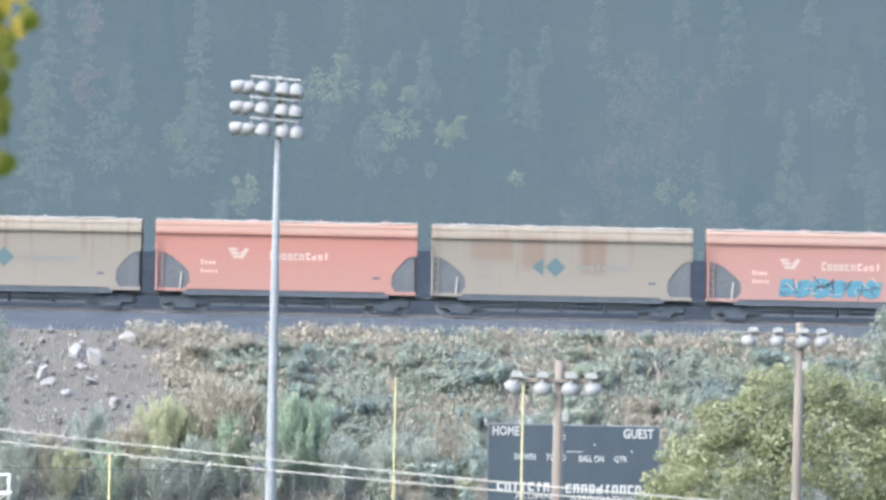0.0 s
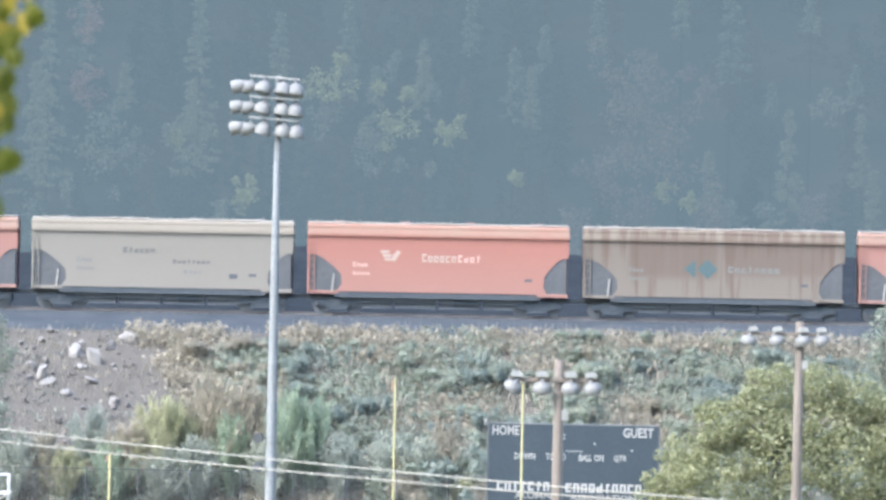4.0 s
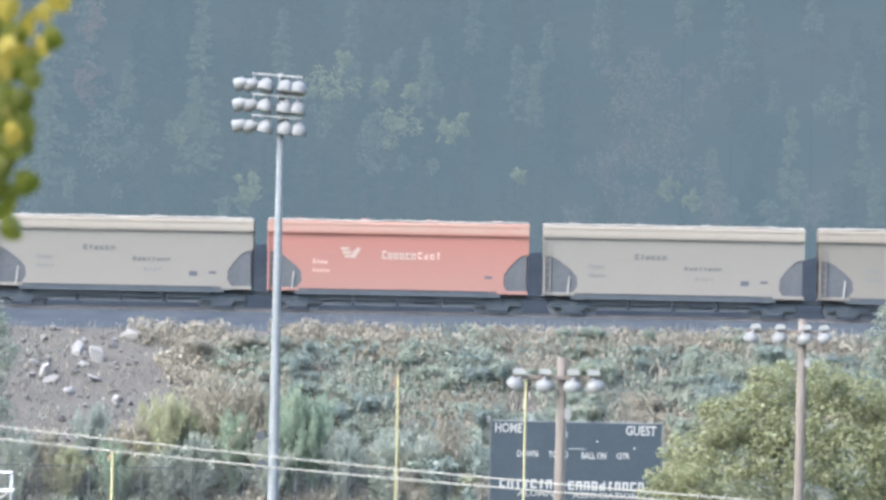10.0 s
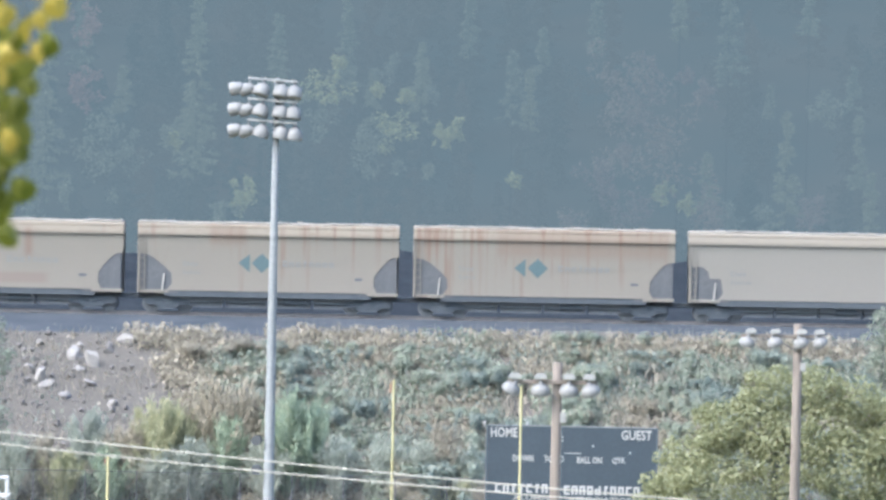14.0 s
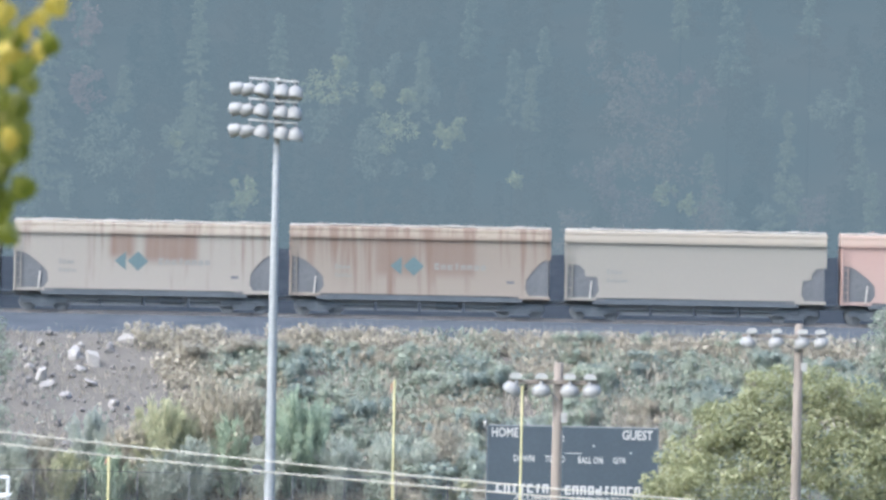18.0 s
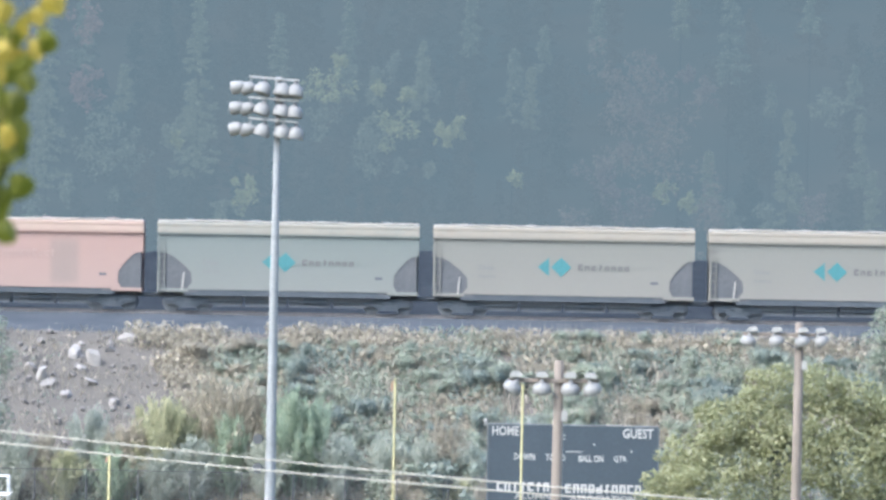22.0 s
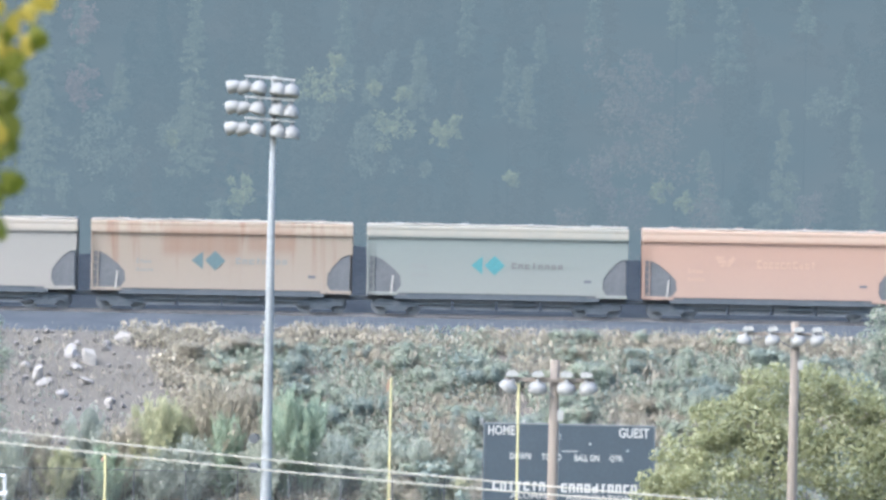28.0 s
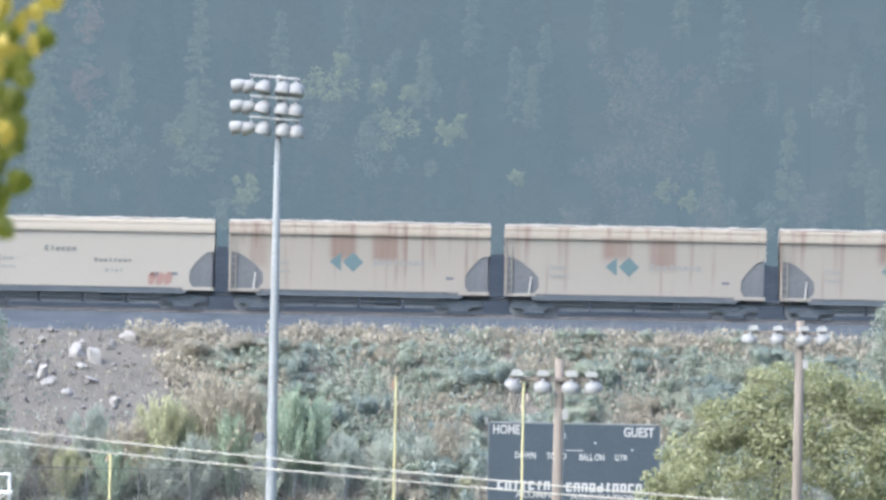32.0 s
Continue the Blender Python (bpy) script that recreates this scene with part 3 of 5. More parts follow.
M["mark_faint"] = surface("faint_grey_stencil", (0.119, 0.122, 0.119), (0.137, 0.139, 0.135), 0.6, 1.0, 9.0, bump=0.02)
M["spray_blue"] = surface("blue_spray_paint", (0.044, 0.131, 0.180), (0.065, 0.158, 0.201), 0.5, 2.0, 9.0, bump=0.02)
M["spray_dark"] = surface("dark_spray_paint", (0.024, 0.036, 0.046), (0.034, 0.048, 0.058), 0.6, 2.0, 9.0, bump=0.02)
M["spray_red"] = surface("red_spray_paint", (0.155, 0.095, 0.080), (0.180, 0.112, 0.095), 0.5, 2.0, 9.0, bump=0.02)
M["galv"] = surface("galvanised_grating", (0.275, 0.267, 0.251), (0.373, 0.356, 0.332), 0.5, 1.5, 9.0, 0.2, 0.1)

MESHES = {}


def shared(key, material, make):
    k = (key, material.name)
    if k not in MESHES:
        MESHES[k] = mesh_of(key, make(), material)
    return MESHES[k]


def side_panel(s, stepped):
    h = 7.12
    if stepped:
        half = [(h, 4.24), (h, 3.0), (6.35, 2.95), (6.05, 2.7), (6.0, 2.35), (5.35, 2.3), (5.25, 1.55), (5.5, 1.18)]
    else:
        half = [(h, 4.24), (h, 3.16), (6.62, 3.12), (6.25, 2.95), (5.62, 2.46), (5.26, 2.08), (5.22, 1.55), (5.42, 1.28), (5.55, 1.16)]
    # left end cut back further than the right, sized to the camera's view
    pts = [(7.12 - (7.12 - x) * 0.72, z) for x, z in half] + [(-x, z) for x, z in half[::-1]]
    a, b = sorted((1.42 * s, 1.39 * s))
    bm = prism(pts, a, b, "y")
    return bm


def roof_form():
    pts = [(-1.46, 4.20), (-1.50, 4.24), (-1.50, 4.34), (-1.465, 4.54), (-1.455, 4.59), (-1.47, 4.62), (-1.455, 4.76), (-1.36, 4.84), (0, 4.92), (1.36, 4.84), (1.455, 4.76), (1.47, 4.62), (1.455, 4.59), (1.465, 4.54), (1.50, 4.34), (1.50, 4.24), (1.46, 4.20)]
    return prism(pts, -7.12, 7.12, "x")


def eave_form(s):
    y = 1.45 * s
    return box(-7.1, 7.1, min(y, y + 0.08 * s), max(y, y + 0.08 * s), 4.17, 4.24)


def roof_plank(w):
    return box(-w / 2 + 0.01, w / 2 - 0.01, -1.33, 1.33, -0.05, 0.03)


def hatch():
    return lathe([(0.30, 0), (0.31, 0.03), (0.27, 0.055), (0.05, 0.07)], 10)


def ladder():
    bm = bmesh.new()
    for x in (0.0, 0.3):
        add_box(bm, x - 0.02, x + 0.02, -0.025, 0.025, 0, 3.25)
    for i in range(8):
        add_box(bm, 0.0, 0.3, -0.015, 0.015, 0.25 + i * 0.4, 0.28 + i * 0.4)
    return bm


def side_frame():
    pts = [(-1.25, 0.62), (-1.2, 0.36), (-0.75, 0.40), (-0.45, 0.16), (0.45, 0.16), (0.75, 0.40), (1.2, 0.36), (1.25, 0.62), (0.5, 0.80), (-0.5, 0.80)]
    return prism(pts, -0.06, 0.06, "y")


def wheel_form():
    return lathe([(0.12, -0.09), (0.40, -0.06), (0.46, -0.06), (0.46, 0.05), (0.49, 0.07), (0.12, 0.07)], 20, pose(0, 0, 0, 90, 0, 0))


def hopper_bay(w):
    def make():
        bm = bmesh.new()
        top = [(-w, -1.2), (w, -1.2), (w, 1.2), (-w, 1.2)]
        low = [(-0.93 * w, -0.95), (0.93 * w, -0.95), (0.93 * w, 0.95), (-0.93 * w, 0.95)]
        a = [bm.verts.new((x, y, 1.22)) for x, y in top]
        b = [bm.verts.new((x, y, 0.42)) for x, y in low]
        c = [bm.verts.new((x, y, 0.28)) for x, y in low]
        for p, q in ((a, b), (b, c)):
            for i in range(4):
                bm.faces.new((p[i], q[i], q[(i + 1) % 4], p[(i + 1) % 4]))
        bm.faces.new(a[::-1])
        bm.faces.new(c)
        bmesh.ops.recalc_face_normals(bm, faces=bm.faces[:])
        return bm
    return make


def letter_shape(k, w, h, caps=False):
    """One painted sign as plain strokes: ring, arch, bracket, tall bar or ring with a leg."""
    bm = bmesh.new()
    t = min(0.10, w * 0.36)
    m = h if caps else h * 0.74
    strokes = (
        ((0, w, 0, t), (0, w, m - t, m), (0, t, t, m - t), (w - t, w, t, m - t)),
        ((0, t, 0, m), (t, w, m - t, m), (w - t, w, 0, m - t)),
        ((0, w, 0, t), (0, w, m - t, m), (0, t, t, m - t)),
        ((w * 0.3, w * 0.3 + t, 0, h), (w * 0.3 + t, w * 0.9, m - t, m)),
        ((0, w, 0, t), (0, w, m * 0.45, m * 0.45 + t), (0, t, t, m * 0.45), (w - t, w, t, m)),
    )
    for x0, x1, z0, z1 in strokes[k % 5]:
        add_box(bm, x0, x1, -0.012, 0, z0, z1)
    return bm


def lettering(parent, mat, count, w, h, gap, seed, at, name="letter", caps=False):
    rng = random.Random(seed)
    for i in range(count):
        k = rng.randrange(5) if i else 2
        part(name, shared(f"letter_{k}_{w}_{h}_{caps}", mat, lambda: letter_shape(k, w, h, caps)), None, parent).matrix_basis = Matrix.Translation((at[0] + i * (w + gap), at[1], at[2])) @ Matrix.Diagonal((1, 1, 1.0 if i or caps else 1.3, 1))


def emblem():
    """A white winged block."""
    bm = bmesh.new()
    for i in range(3):
        z = 0.42 - i * 0.2
        add_prism(bm, [(0.12 * i, z), (0.42 + 0.1 * i, z), (0.5 + 0.1 * i, z + 0.16), (0.1 * i, z + 0.16)], -0.012, 0)
    add_prism(bm, [(0.62, 0.0), (0.78, 0.0), (1.1, 0.5), (0.9, 0.6), (0.62, 0.3)], -0.012, 0)
    return bm


def diamonds(key):
    bm = bmesh.new()
    if key == "arrow":
        add_prism(bm, [(0.0, 0.0), (0.62, 0.5), (0.62, -0.5)], -0.012, 0)
    else:
        add_prism(bm, [(0.0, 0.0), (0.56, 0.54), (1.12, 0.0), (0.56, -0.54)], -0.012, 0)
    return bm


def spray_form(seed, w, h):
    """One bubble-shaped sprayed letter form."""
    rng = random.Random(seed)
    m = 11
    pts = []
    for k in range(m):
        a = 2 * math.pi * k / m
        r = rng.uniform(0.82, 1.1)
        c, q = math.cos(a), math.sin(a)
        pts.append((w * 0.5 * (abs(c) ** 0.7 * math.copysign(1, c)) * r + 0.06 * q, h * 0.5 + h * 0.5 * (abs(q) ** 0.7 * math.copysign(1, q)) * r))
    return prism(pts, -0.012, 0)


def sprayed(parent, mat, n, w, h, seed, at, label):
    for i in range(n):
        ww = w / n
        part("graffiti_form", spray_form(seed + i, ww * (1.0 + 0.08 * (i % 3)), h), mat, parent, label).location = (at[0] + i * ww, at[1] - 0.003 * (i % 2), at[2])


def stroke_marks(seed, n, w, h, t):
    """Short bent strokes inside a sprayed tag."""
    rng = random.Random(seed)
    bm = bmesh.new()
    for i in range(n):
        x, z = rng.uniform(0, w), rng.uniform(0.1 * h, 0.9 * h)
        a, l = rng.choice((0, 80, 100, 45, 130)), rng.uniform(0.15, 0.4) * h
        add_box(bm, -l, l, -0.02, -0.016, -t, t, pose(x, 0, z, 0, a, 0))
    return bm


def hopper_car(paint, label, stepped=False, mark="", extra="", mark_mat="teal"):
    car = thing("hopper_car", (0, TRACK_Y, RAIL_Z), label, "railway car", "freight train")
    stp = "stepped" if stepped else "arched"
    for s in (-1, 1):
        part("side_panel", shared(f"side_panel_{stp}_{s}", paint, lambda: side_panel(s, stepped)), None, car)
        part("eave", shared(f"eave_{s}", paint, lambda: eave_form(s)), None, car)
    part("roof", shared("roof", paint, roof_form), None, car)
    for i in range(7):
        part("roof_walk", shared("roof_walk", M["galv"], lambda: roof_plank(2.0)), None, car, "pale galvanised roof walk section").matrix_basis = pose(-6.06 + i * 2.02, 0, 4.925 + 0.014 * math.sin(i * 2.3 + len(label)), 0, 0.35 * math.sin(i * 1.7 + len(label)), 0)
    for x in (-5.4, -1.8, 1.8, 5.4):
        part("hatch", shared("hatch", paint, hatch), None, car).location = (x, -0.45, 4.93)
    for s in (-1, 1):
        part("end_wall", shared("end_wall", paint, lambda: box(-0.03, 0.03, -1.38, 1.38, 3.2, 4.76)), None, car).location = (s * 6.6, 0, 0)
        sl = part("slope_sheet", shared("slope_sheet", M["slope_sheet"], lambda: prism([(0.0, 0.0), (1.72, 2.0), (1.72, 2.06), (-0.05, 0.06)], -1.36, 1.36, "y")), None, car, "sloping end sheet toned as in shade")
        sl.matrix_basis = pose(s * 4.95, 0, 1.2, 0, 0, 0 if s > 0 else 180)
        for q in (-1, 1) if s < 0 else (1,):
            part("corner_post", shared("corner_post", paint, lambda: box(-0.07, 0.07, -0.06, 0.06, 1.05, 4.2, bevel=0.01)), None, car).location = (s * 7.02, q * 1.36, 0)
        for q in (-1, 1):
            part("sill", shared("sill", paint, lambda: box(-0.85, 0.85, -0.05, 0.05, 1.02, 1.20, bevel=0.01)), None, car).location = (s * 6.25, q * 1.36, 0)
        # Added sheet that fills the end cutout with an even shade tone.
        part("end_web", shared("end_web", M["slope_sheet"], lambda: box(-1.05, 1.05, -0.04, 0.04, 1.0, 3.4)), None, car, "dark sheet filling the shaded end cutout").location = (s * 5.95, -1.345, 0)
        # Ladder: paint at the lit end, shade-dark sheet at the other.
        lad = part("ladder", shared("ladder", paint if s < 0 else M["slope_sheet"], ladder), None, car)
        lad.location = (s * 6.86 - 0.15, -1.44 if s < 0 else 1.44, 1.05)
        if s < 0:
            part("brace", shared("brace", M["galv"], lambda: box(-0.04, 0.04, -0.03, 0.03, 0, 0.95)), None, car).matrix_basis = pose(s * 5.75, -1.42, 1.15, 0, -6 * s, 0)
        part("coupler", shared("coupler", M["haze_steel"], lambda: box(-0.42, 0.42, -0.14, 0.14, 0.72, 0.98, bevel=0.03)), None, car).location = (s * 7.18, 0, 0)
        truck = part("truck", shared("truck", M["under"], lambda: box(-0.22, 0.22, -1.1, 1.1, 0.38, 0.72, bevel=0.04)), None, car, "dark steel two-axle truck")
        truck.location = (s * 5.45, 0, 0)
        for q in (-1, 1):
            part("side_frame", shared("side_frame", M["shade_steel"], side_frame), None, truck).location = (0, q * 1.02, 0)
            for w in (-0.89, 0.89):
                wh = part("wheel", shared("wheel", M["wheel"], wheel_form), None, truck)
                wh.matrix_basis = pose(w, q * 0.76, 0.46, 0, 0, 0 if q < 0 else 180)
        part("end_platform", shared("end_platform", M["haze_steel"], lambda: box(-0.9, 0.9, -1.3, 1.3, 0.98, 1.03)), None, car).location = (s * 6.2, 0, 0)
    part("centre_sill", shared("centre_sill", M["haze_steel"], lambda: box(-6.8, 6.8, -0.2, 0.2, 0.72, 1.0)), None, car)
    # Sill tone carries the band's shade, the bays below its haze.
    part("side_sill", shared("side_sill", M["shade_steel"], lambda: box(-5.6, 5.6, -1.38, -1.28, 0.84, 1.17)), None, car)
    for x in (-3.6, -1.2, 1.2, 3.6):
        bay = part("hopper_bay", shared("hopper_bay", M["haze_steel"], hopper_bay(1.19)), None, car)
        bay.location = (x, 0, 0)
    part("brake_pipe", shared("brake_pipe", M["shade_steel"], lambda: tube((-6.5, -1.05, 0.55), (6.5, -1.05, 0.55), 0.05, n=6)), None, car)
    part("air_reservoir", shared("air_reservoir", M["shade_steel"], lambda: tube((0.9, -0.95, 0.62), (2.1, -0.95, 0.62), 0.2, n=10)), None, car)
    y = -1.425
    left = -7.12

    def put(name, key, mat, make, x, z, label=""):
        part(name, shared(key, mat, make), None, car, label).location = (left + x, y, z)

    def data_rows(mat):
        lettering(car, mat, 4, 0.16, 0.26, 0.05, 3, (left + 2.5, y, 2.52), "stencil")
        lettering(car, mat, 5, 0.14, 0.2, 0.05, 5, (left + 2.5, y, 2.08), "stencil")
        put("placard", "placard", M["under"], lambda: box(-0.2, 0.2, -0.012, 0, 0, 0.14), 12.05, 1.85)

    if mark == "wing":
        mm = M[mark_mat]
        put("emblem", "emblem", mm, emblem, 4.0, 2.85, "white winged emblem")
        lettering(car, mm, 6, 0.25, 0.48, 0.07, 2, (left + 6.25, y, 2.82))
        lettering(car, M["mark_pale"] if mark_mat == "mark_white" else mm, 4, 0.24, 0.40, 0.09, 6, (left + 8.2, y, 2.84))
        data_rows(M["mark_pale"] if mark_mat == "mark_white" else mm)
    elif mark == "diamond":
        mm = M[mark_mat]
        shift = 0.2 if mark_mat == "teal_dull" else 0.0
        put("emblem", "arrow", mm, lambda: diamonds("arrow"), 5.7 - shift, 2.72, "blue-green arrowhead emblem")
        put("emblem", "lozenge", mm, lambda: diamonds("lozenge"), 6.42 - shift, 2.72, "blue-green lozenge emblem")
        lettering(car, M["mark_faint"] if mark_mat != "teal" else M["mark_grey"], 8, 0.27, 0.36, 0.09, 8, (left + 7.9, y, 2.55))
        data_rows(M["mark_faint"])
    elif mark == "script":
        lettering(car, M["mark_grey"], 6, 0.22, 0.30, 0.08, 9, (left + 5.0, y, 3.05))
        lettering(car, M["mark_grey"], 8, 0.20, 0.22, 0.06, 10, (left + 7.7, y, 2.5))
        lettering(car, M["mark_faint"], 4, 0.2, 0.2, 0.06, 11, (left + 8.3, y, 1.95))
        data_rows(M["mark_faint"])
        put("placard", "placard_big", M["under"], lambda: box(-0.22, 0.22, -0.012, 0, 0, 0.26), 11.0, 1.72)
    elif mark == "plain":
        lettering(car, M["mark_faint"], 4, 0.16, 0.26, 0.05, 3, (left + 2.3, y, 2.5), "stencil")
        lettering(car, M["mark_faint"], 6, 0.14, 0.2, 0.05, 5, (left + 2.3, y, 2.05), "stencil")
    if extra == "blue_tag":
        sprayed(car, M["spray_blue"], 6, 5.6, 1.05, 3, (left + 4.35, y, 1.32), "large light blue sprayed graffiti")
        for i in range(26):
            put("graffiti_stroke", f"blue_tag_line_{i}", M["spray_dark"], lambda: stroke_marks(5 + 13 * i, 1, 5.4, 1.05, 0.03), 4.1, 1.32, "dark outline stroke")
        for i in range(12):
            put("graffiti_stroke", f"blue_tag_edge_{i}", M["mark_white"], lambda: stroke_marks(7 + 19 * i, 1, 5.4, 1.05, 0.022), 4.1, 1.32, "white highlight stroke")
    elif extra == "dark_tag":
        sprayed(car, M["spray_dark"], 6, 2.2, 0.72, 8, (left + 3.6, y, 1.38), "dark navy sprayed graffiti")
        for i in range(9):
            put("graffiti_stroke", f"dark_tag_line_{i}", M["mark_white"], lambda: stroke_marks(9 + 17 * i, 1, 2.2, 0.7, 0.025), 3.45, 1.38, "pale stroke")
    elif extra == "red_tag":
        sprayed(car, M["spray_red"], 3, 1.3, 0.7, 11, (left + 10.85, y, 1.3), "small red sprayed graffiti")
    return car


def paints():
    p = {}
    p["red"] = car_paint("red_car_paint", RED, 0.12, seed=1)
    p["red_worn"] = car_paint("worn_red_car_paint", (0.212, 0.097, 0.078), 0.30, seed=2)
    p["pink"] = car_paint("chalky_pink_car_paint", PINK, 0.10, [(2.1, 3.6, 1.4, 3.8, 0.75)], rust_col=(0.138, 0.118, 0.106), seed=3)
    p["salmon"] = car_paint("faded_salmon_car_paint", SALMON, 0.15, seed=4)
    p["tan0"] = car_paint("tan_car_paint", TAN, 0.5, seed=5)
    p["tan1"] = car_paint("rust_stained_tan_paint", TAN, 0.6, [(-5.0, -2.6, 3.0, 4.3, 0.7), (-2.2, -0.9, 2.6, 4.4, 0.8), (1.0, 2.4, 2.4, 4.4, 0.9)], seed=6)
    p["brown"] = car_paint("rusted_brown_car_paint", (0.106, 0.087, 0.069), 0.85, [(-4.6, 0.2, 2.2, 4.6, 0.8), (1.0, 6.2, 2.4, 4.6, 0.7)], rust_col=(0.078, 0.053, 0.040), seed=7)
    p["grey"] = car_paint("light_grey_car_paint", GREY, 0.2, seed=8)
    p["cream"] = car_paint("cream_grey_car_paint", (0.144, 0.137, 0.118), 0.2, seed=9)
    p["pale11"] = car_paint("pale_grey_paint_red_smear", PALE, 0.42, [(1.75, 2.15, 2.9, 4.5, 0.9)], seed=10, low=(-1.4, 3.0))
    p["pale12"] = car_paint("pale_grey_paint_rust_runs", PALE, 0.58, [(-3.2, -1.2, 3.7, 4.8, 0.6)], seed=11)
    p["pale13"] = car_paint("pale_grey_paint_rusty_top", PALE, 0.72, [(-2.6, 6.8, 3.3, 4.9, 0.55)], seed=12)
    p["white"] = car_paint("chalk_white_car_paint", (0.127, 0.122, 0.107), 0.05, seed=13)
    p["white_clean"] = car_paint("clean_white_car_paint", WHITE, 0.05, seed=22)
    p["patch15"] = car_paint("rust_panel_paint", (0.144, 0.134, 0.118), 0.62, [(-1.9, -0.5, 2.9, 4.3, 1.0), (0.0, 2.9, 2.7, 4.3, 1.0)], seed=14, rust_col=(0.085, 0.054, 0.039))
    p["patch16"] = car_paint("heavy_rust_panel_paint", (0.116, 0.096, 0.077), 0.78, [(-2.4, -0.2, 2.2, 4.4, 0.8), (0.6, 3.0, 2.2, 4.4, 0.8)], seed=15, rust_col=(0.082, 0.052, 0.038))
    p["mint"] = car_paint("pale_mint_grey_paint", MINT, 0.16, seed=16)
    p["mint2"] = car_paint("dusty_mint_grey_paint", (0.116, 0.119, 0.107), 0.25, seed=17)
    p["orange24"] = car_paint("orange_rust_paint", (0.144, 0.116, 0.088), 0.64, [(-3.2, 1.0, 3.0, 4.6, 0.8), (1.4, 4.0, 3.2, 4.6, 0.7)], seed=18, rust_col=(0.119, 0.068, 0.043))
    p["white27"] = car_paint("stained_white_car_paint", (0.175, 0.164, 0.141), 0.3, seed=19, rust_col=(0.161, 0.118, 0.059))
    p["patch28"] = car_paint("streaked_rust_paint", (0.141, 0.128, 0.107), 0.66, [(-1.6, -0.2, 2.8, 4.3, 1.0), (0.7, 2.1, 2.8, 4.3, 1.0), (-6.0, -5.0, 2.4, 4.5, 0.5)], seed=20, rust_col=(0.085, 0.054, 0.039))
    p["patch29"] = car_paint("blotched_rust_paint", (0.141, 0.130, 0.111), 0.6, [(-1.8, -0.4, 3.1, 4.3, 0.9), (0.8, 2.2, 2.6, 4.3, 0.9)], seed=21, rust_col=(0.086, 0.055, 0.041))
    return p


PAINT = paints()
RED_L = "red covered hopper railway car with white lettering"
AGR_L = "light grey covered hopper car with dark stencilled lettering"
DIA_L = "pale grey hopper car with blue-green emblem"
# paint, label, stepped ends, marking, extra, marking colour; in the order in which they pass
TRAIN = [
    ("tan0", "tan hopper car with blue-green emblem and rust stains", 0, "diamond", "", "teal_dull"),
    ("red", RED_L, 0, "wing", "", "mark_white"),
    ("tan1", "rust-stained tan hopper car with blue emblem", 0, "diamond", "", "teal_dull"),
    ("red_worn", "red hopper car with large light blue graffiti", 0, "wing", "blue_tag", "mark_white"),
    ("grey", AGR_L, 0, "script", "", ""),
    ("red", RED_L, 0, "wing", "", "mark_white"),
    ("brown", "heavily rusted brown hopper car with blue emblem", 0, "diamond", "", "teal_dull"),
    ("red_worn", RED_L, 0, "wing", "", "mark_white"),
    ("cream", "cream-grey covered hopper car with dark lettering", 0, "script", "", ""),
    ("grey", AGR_L, 0, "script", "", ""),
    ("red", RED_L, 0, "wing", "", "mark_white"),
    ("grey", AGR_L, 0, "script", "", ""),
    ("pale11", "pale grey hopper car with emblem and reddish smear", 0, "diamond", "", "teal_dull"),
    ("pale12", "pale grey hopper car with emblem and rust runs", 0, "diamond", "", "teal_dull"),
    ("pale13", "pale grey hopper car with rusty upper side", 0, "diamond", "", "teal_dull"),
    ("white", "plain chalk-white hopper car without emblem", 1, "plain", "", ""),
    ("patch15", "grey hopper car with square rust panels and emblem", 0, "diamond", "", "teal_dull"),
    ("patch16", "heavily rust-streaked hopper car with blue emblem", 0, "diamond", "", "teal_dull"),
    ("white", "plain chalk-white hopper car without emblem", 1, "plain", "", ""),
    ("pink", "chalky pink hopper car with dark graffiti", 0, "wing", "dark_tag", "mark_rose"),
    ("mint", "clean mint-grey hopper car with teal emblem", 0, "diamond", "", "teal"),
    ("mint2", DIA_L, 0, "diamond", "", "teal"),
    ("mint2", DIA_L, 0, "diamond", "", "teal"),
    ("mint", "clean mint-grey hopper car with teal emblem", 0, "diamond", "", "teal"),
    ("white_clean", "plain white hopper car with end ladders", 0, "plain", "", ""),
    ("orange24", "orange rust-stained hopper car with blue emblem", 0, "diamond", "", "teal_dull"),
    ("mint", "clean mint-grey hopper car with teal emblem", 0, "diamond", "", "teal"),
    ("salmon", "faded salmon hopper car with worn pale lettering", 0, "wing", "", "mark_worn"),
    ("white27", "stained white hopper car with small red graffiti", 0, "script", "red_tag", ""),
    ("patch28", "grey hopper car with dark rust streaks and emblem", 0, "diamond", "", "teal_dull"),
    ("patch29", "grey hopper car with blotchy rust and emblem", 0, "diamond", "", "teal_dull"),
    ("patch29", "grey hopper car with blotchy rust and emblem", 0, "diamond", "", "teal_dull"),
]
CARS = [hopper_car(PAINT[p], lab, bool(st), mk, ex, mm or "teal") for p, lab, st, mk, ex, mm in TRAIN]
# seconds and the train's travel in pixels of the camera's view, PER_METRE to a metre
RUN = [(0, 0), (1, 421.6), (2, 843.0), (3, 1265.5), (6, 2530.5), (7, 2951), (9, 3788), (10, 4211), (11, 4632), (12, 5056), (13, 5479), (14, 5902), (16.5, 6959), (18, 7592), (20, 8441), (21, 8868), (23, 9722), (25, 10570), (25.5, 10782), (28, 11854), (29.5, 12500), (31, 13146), (32, 13576)]
PER_METRE = 32.63

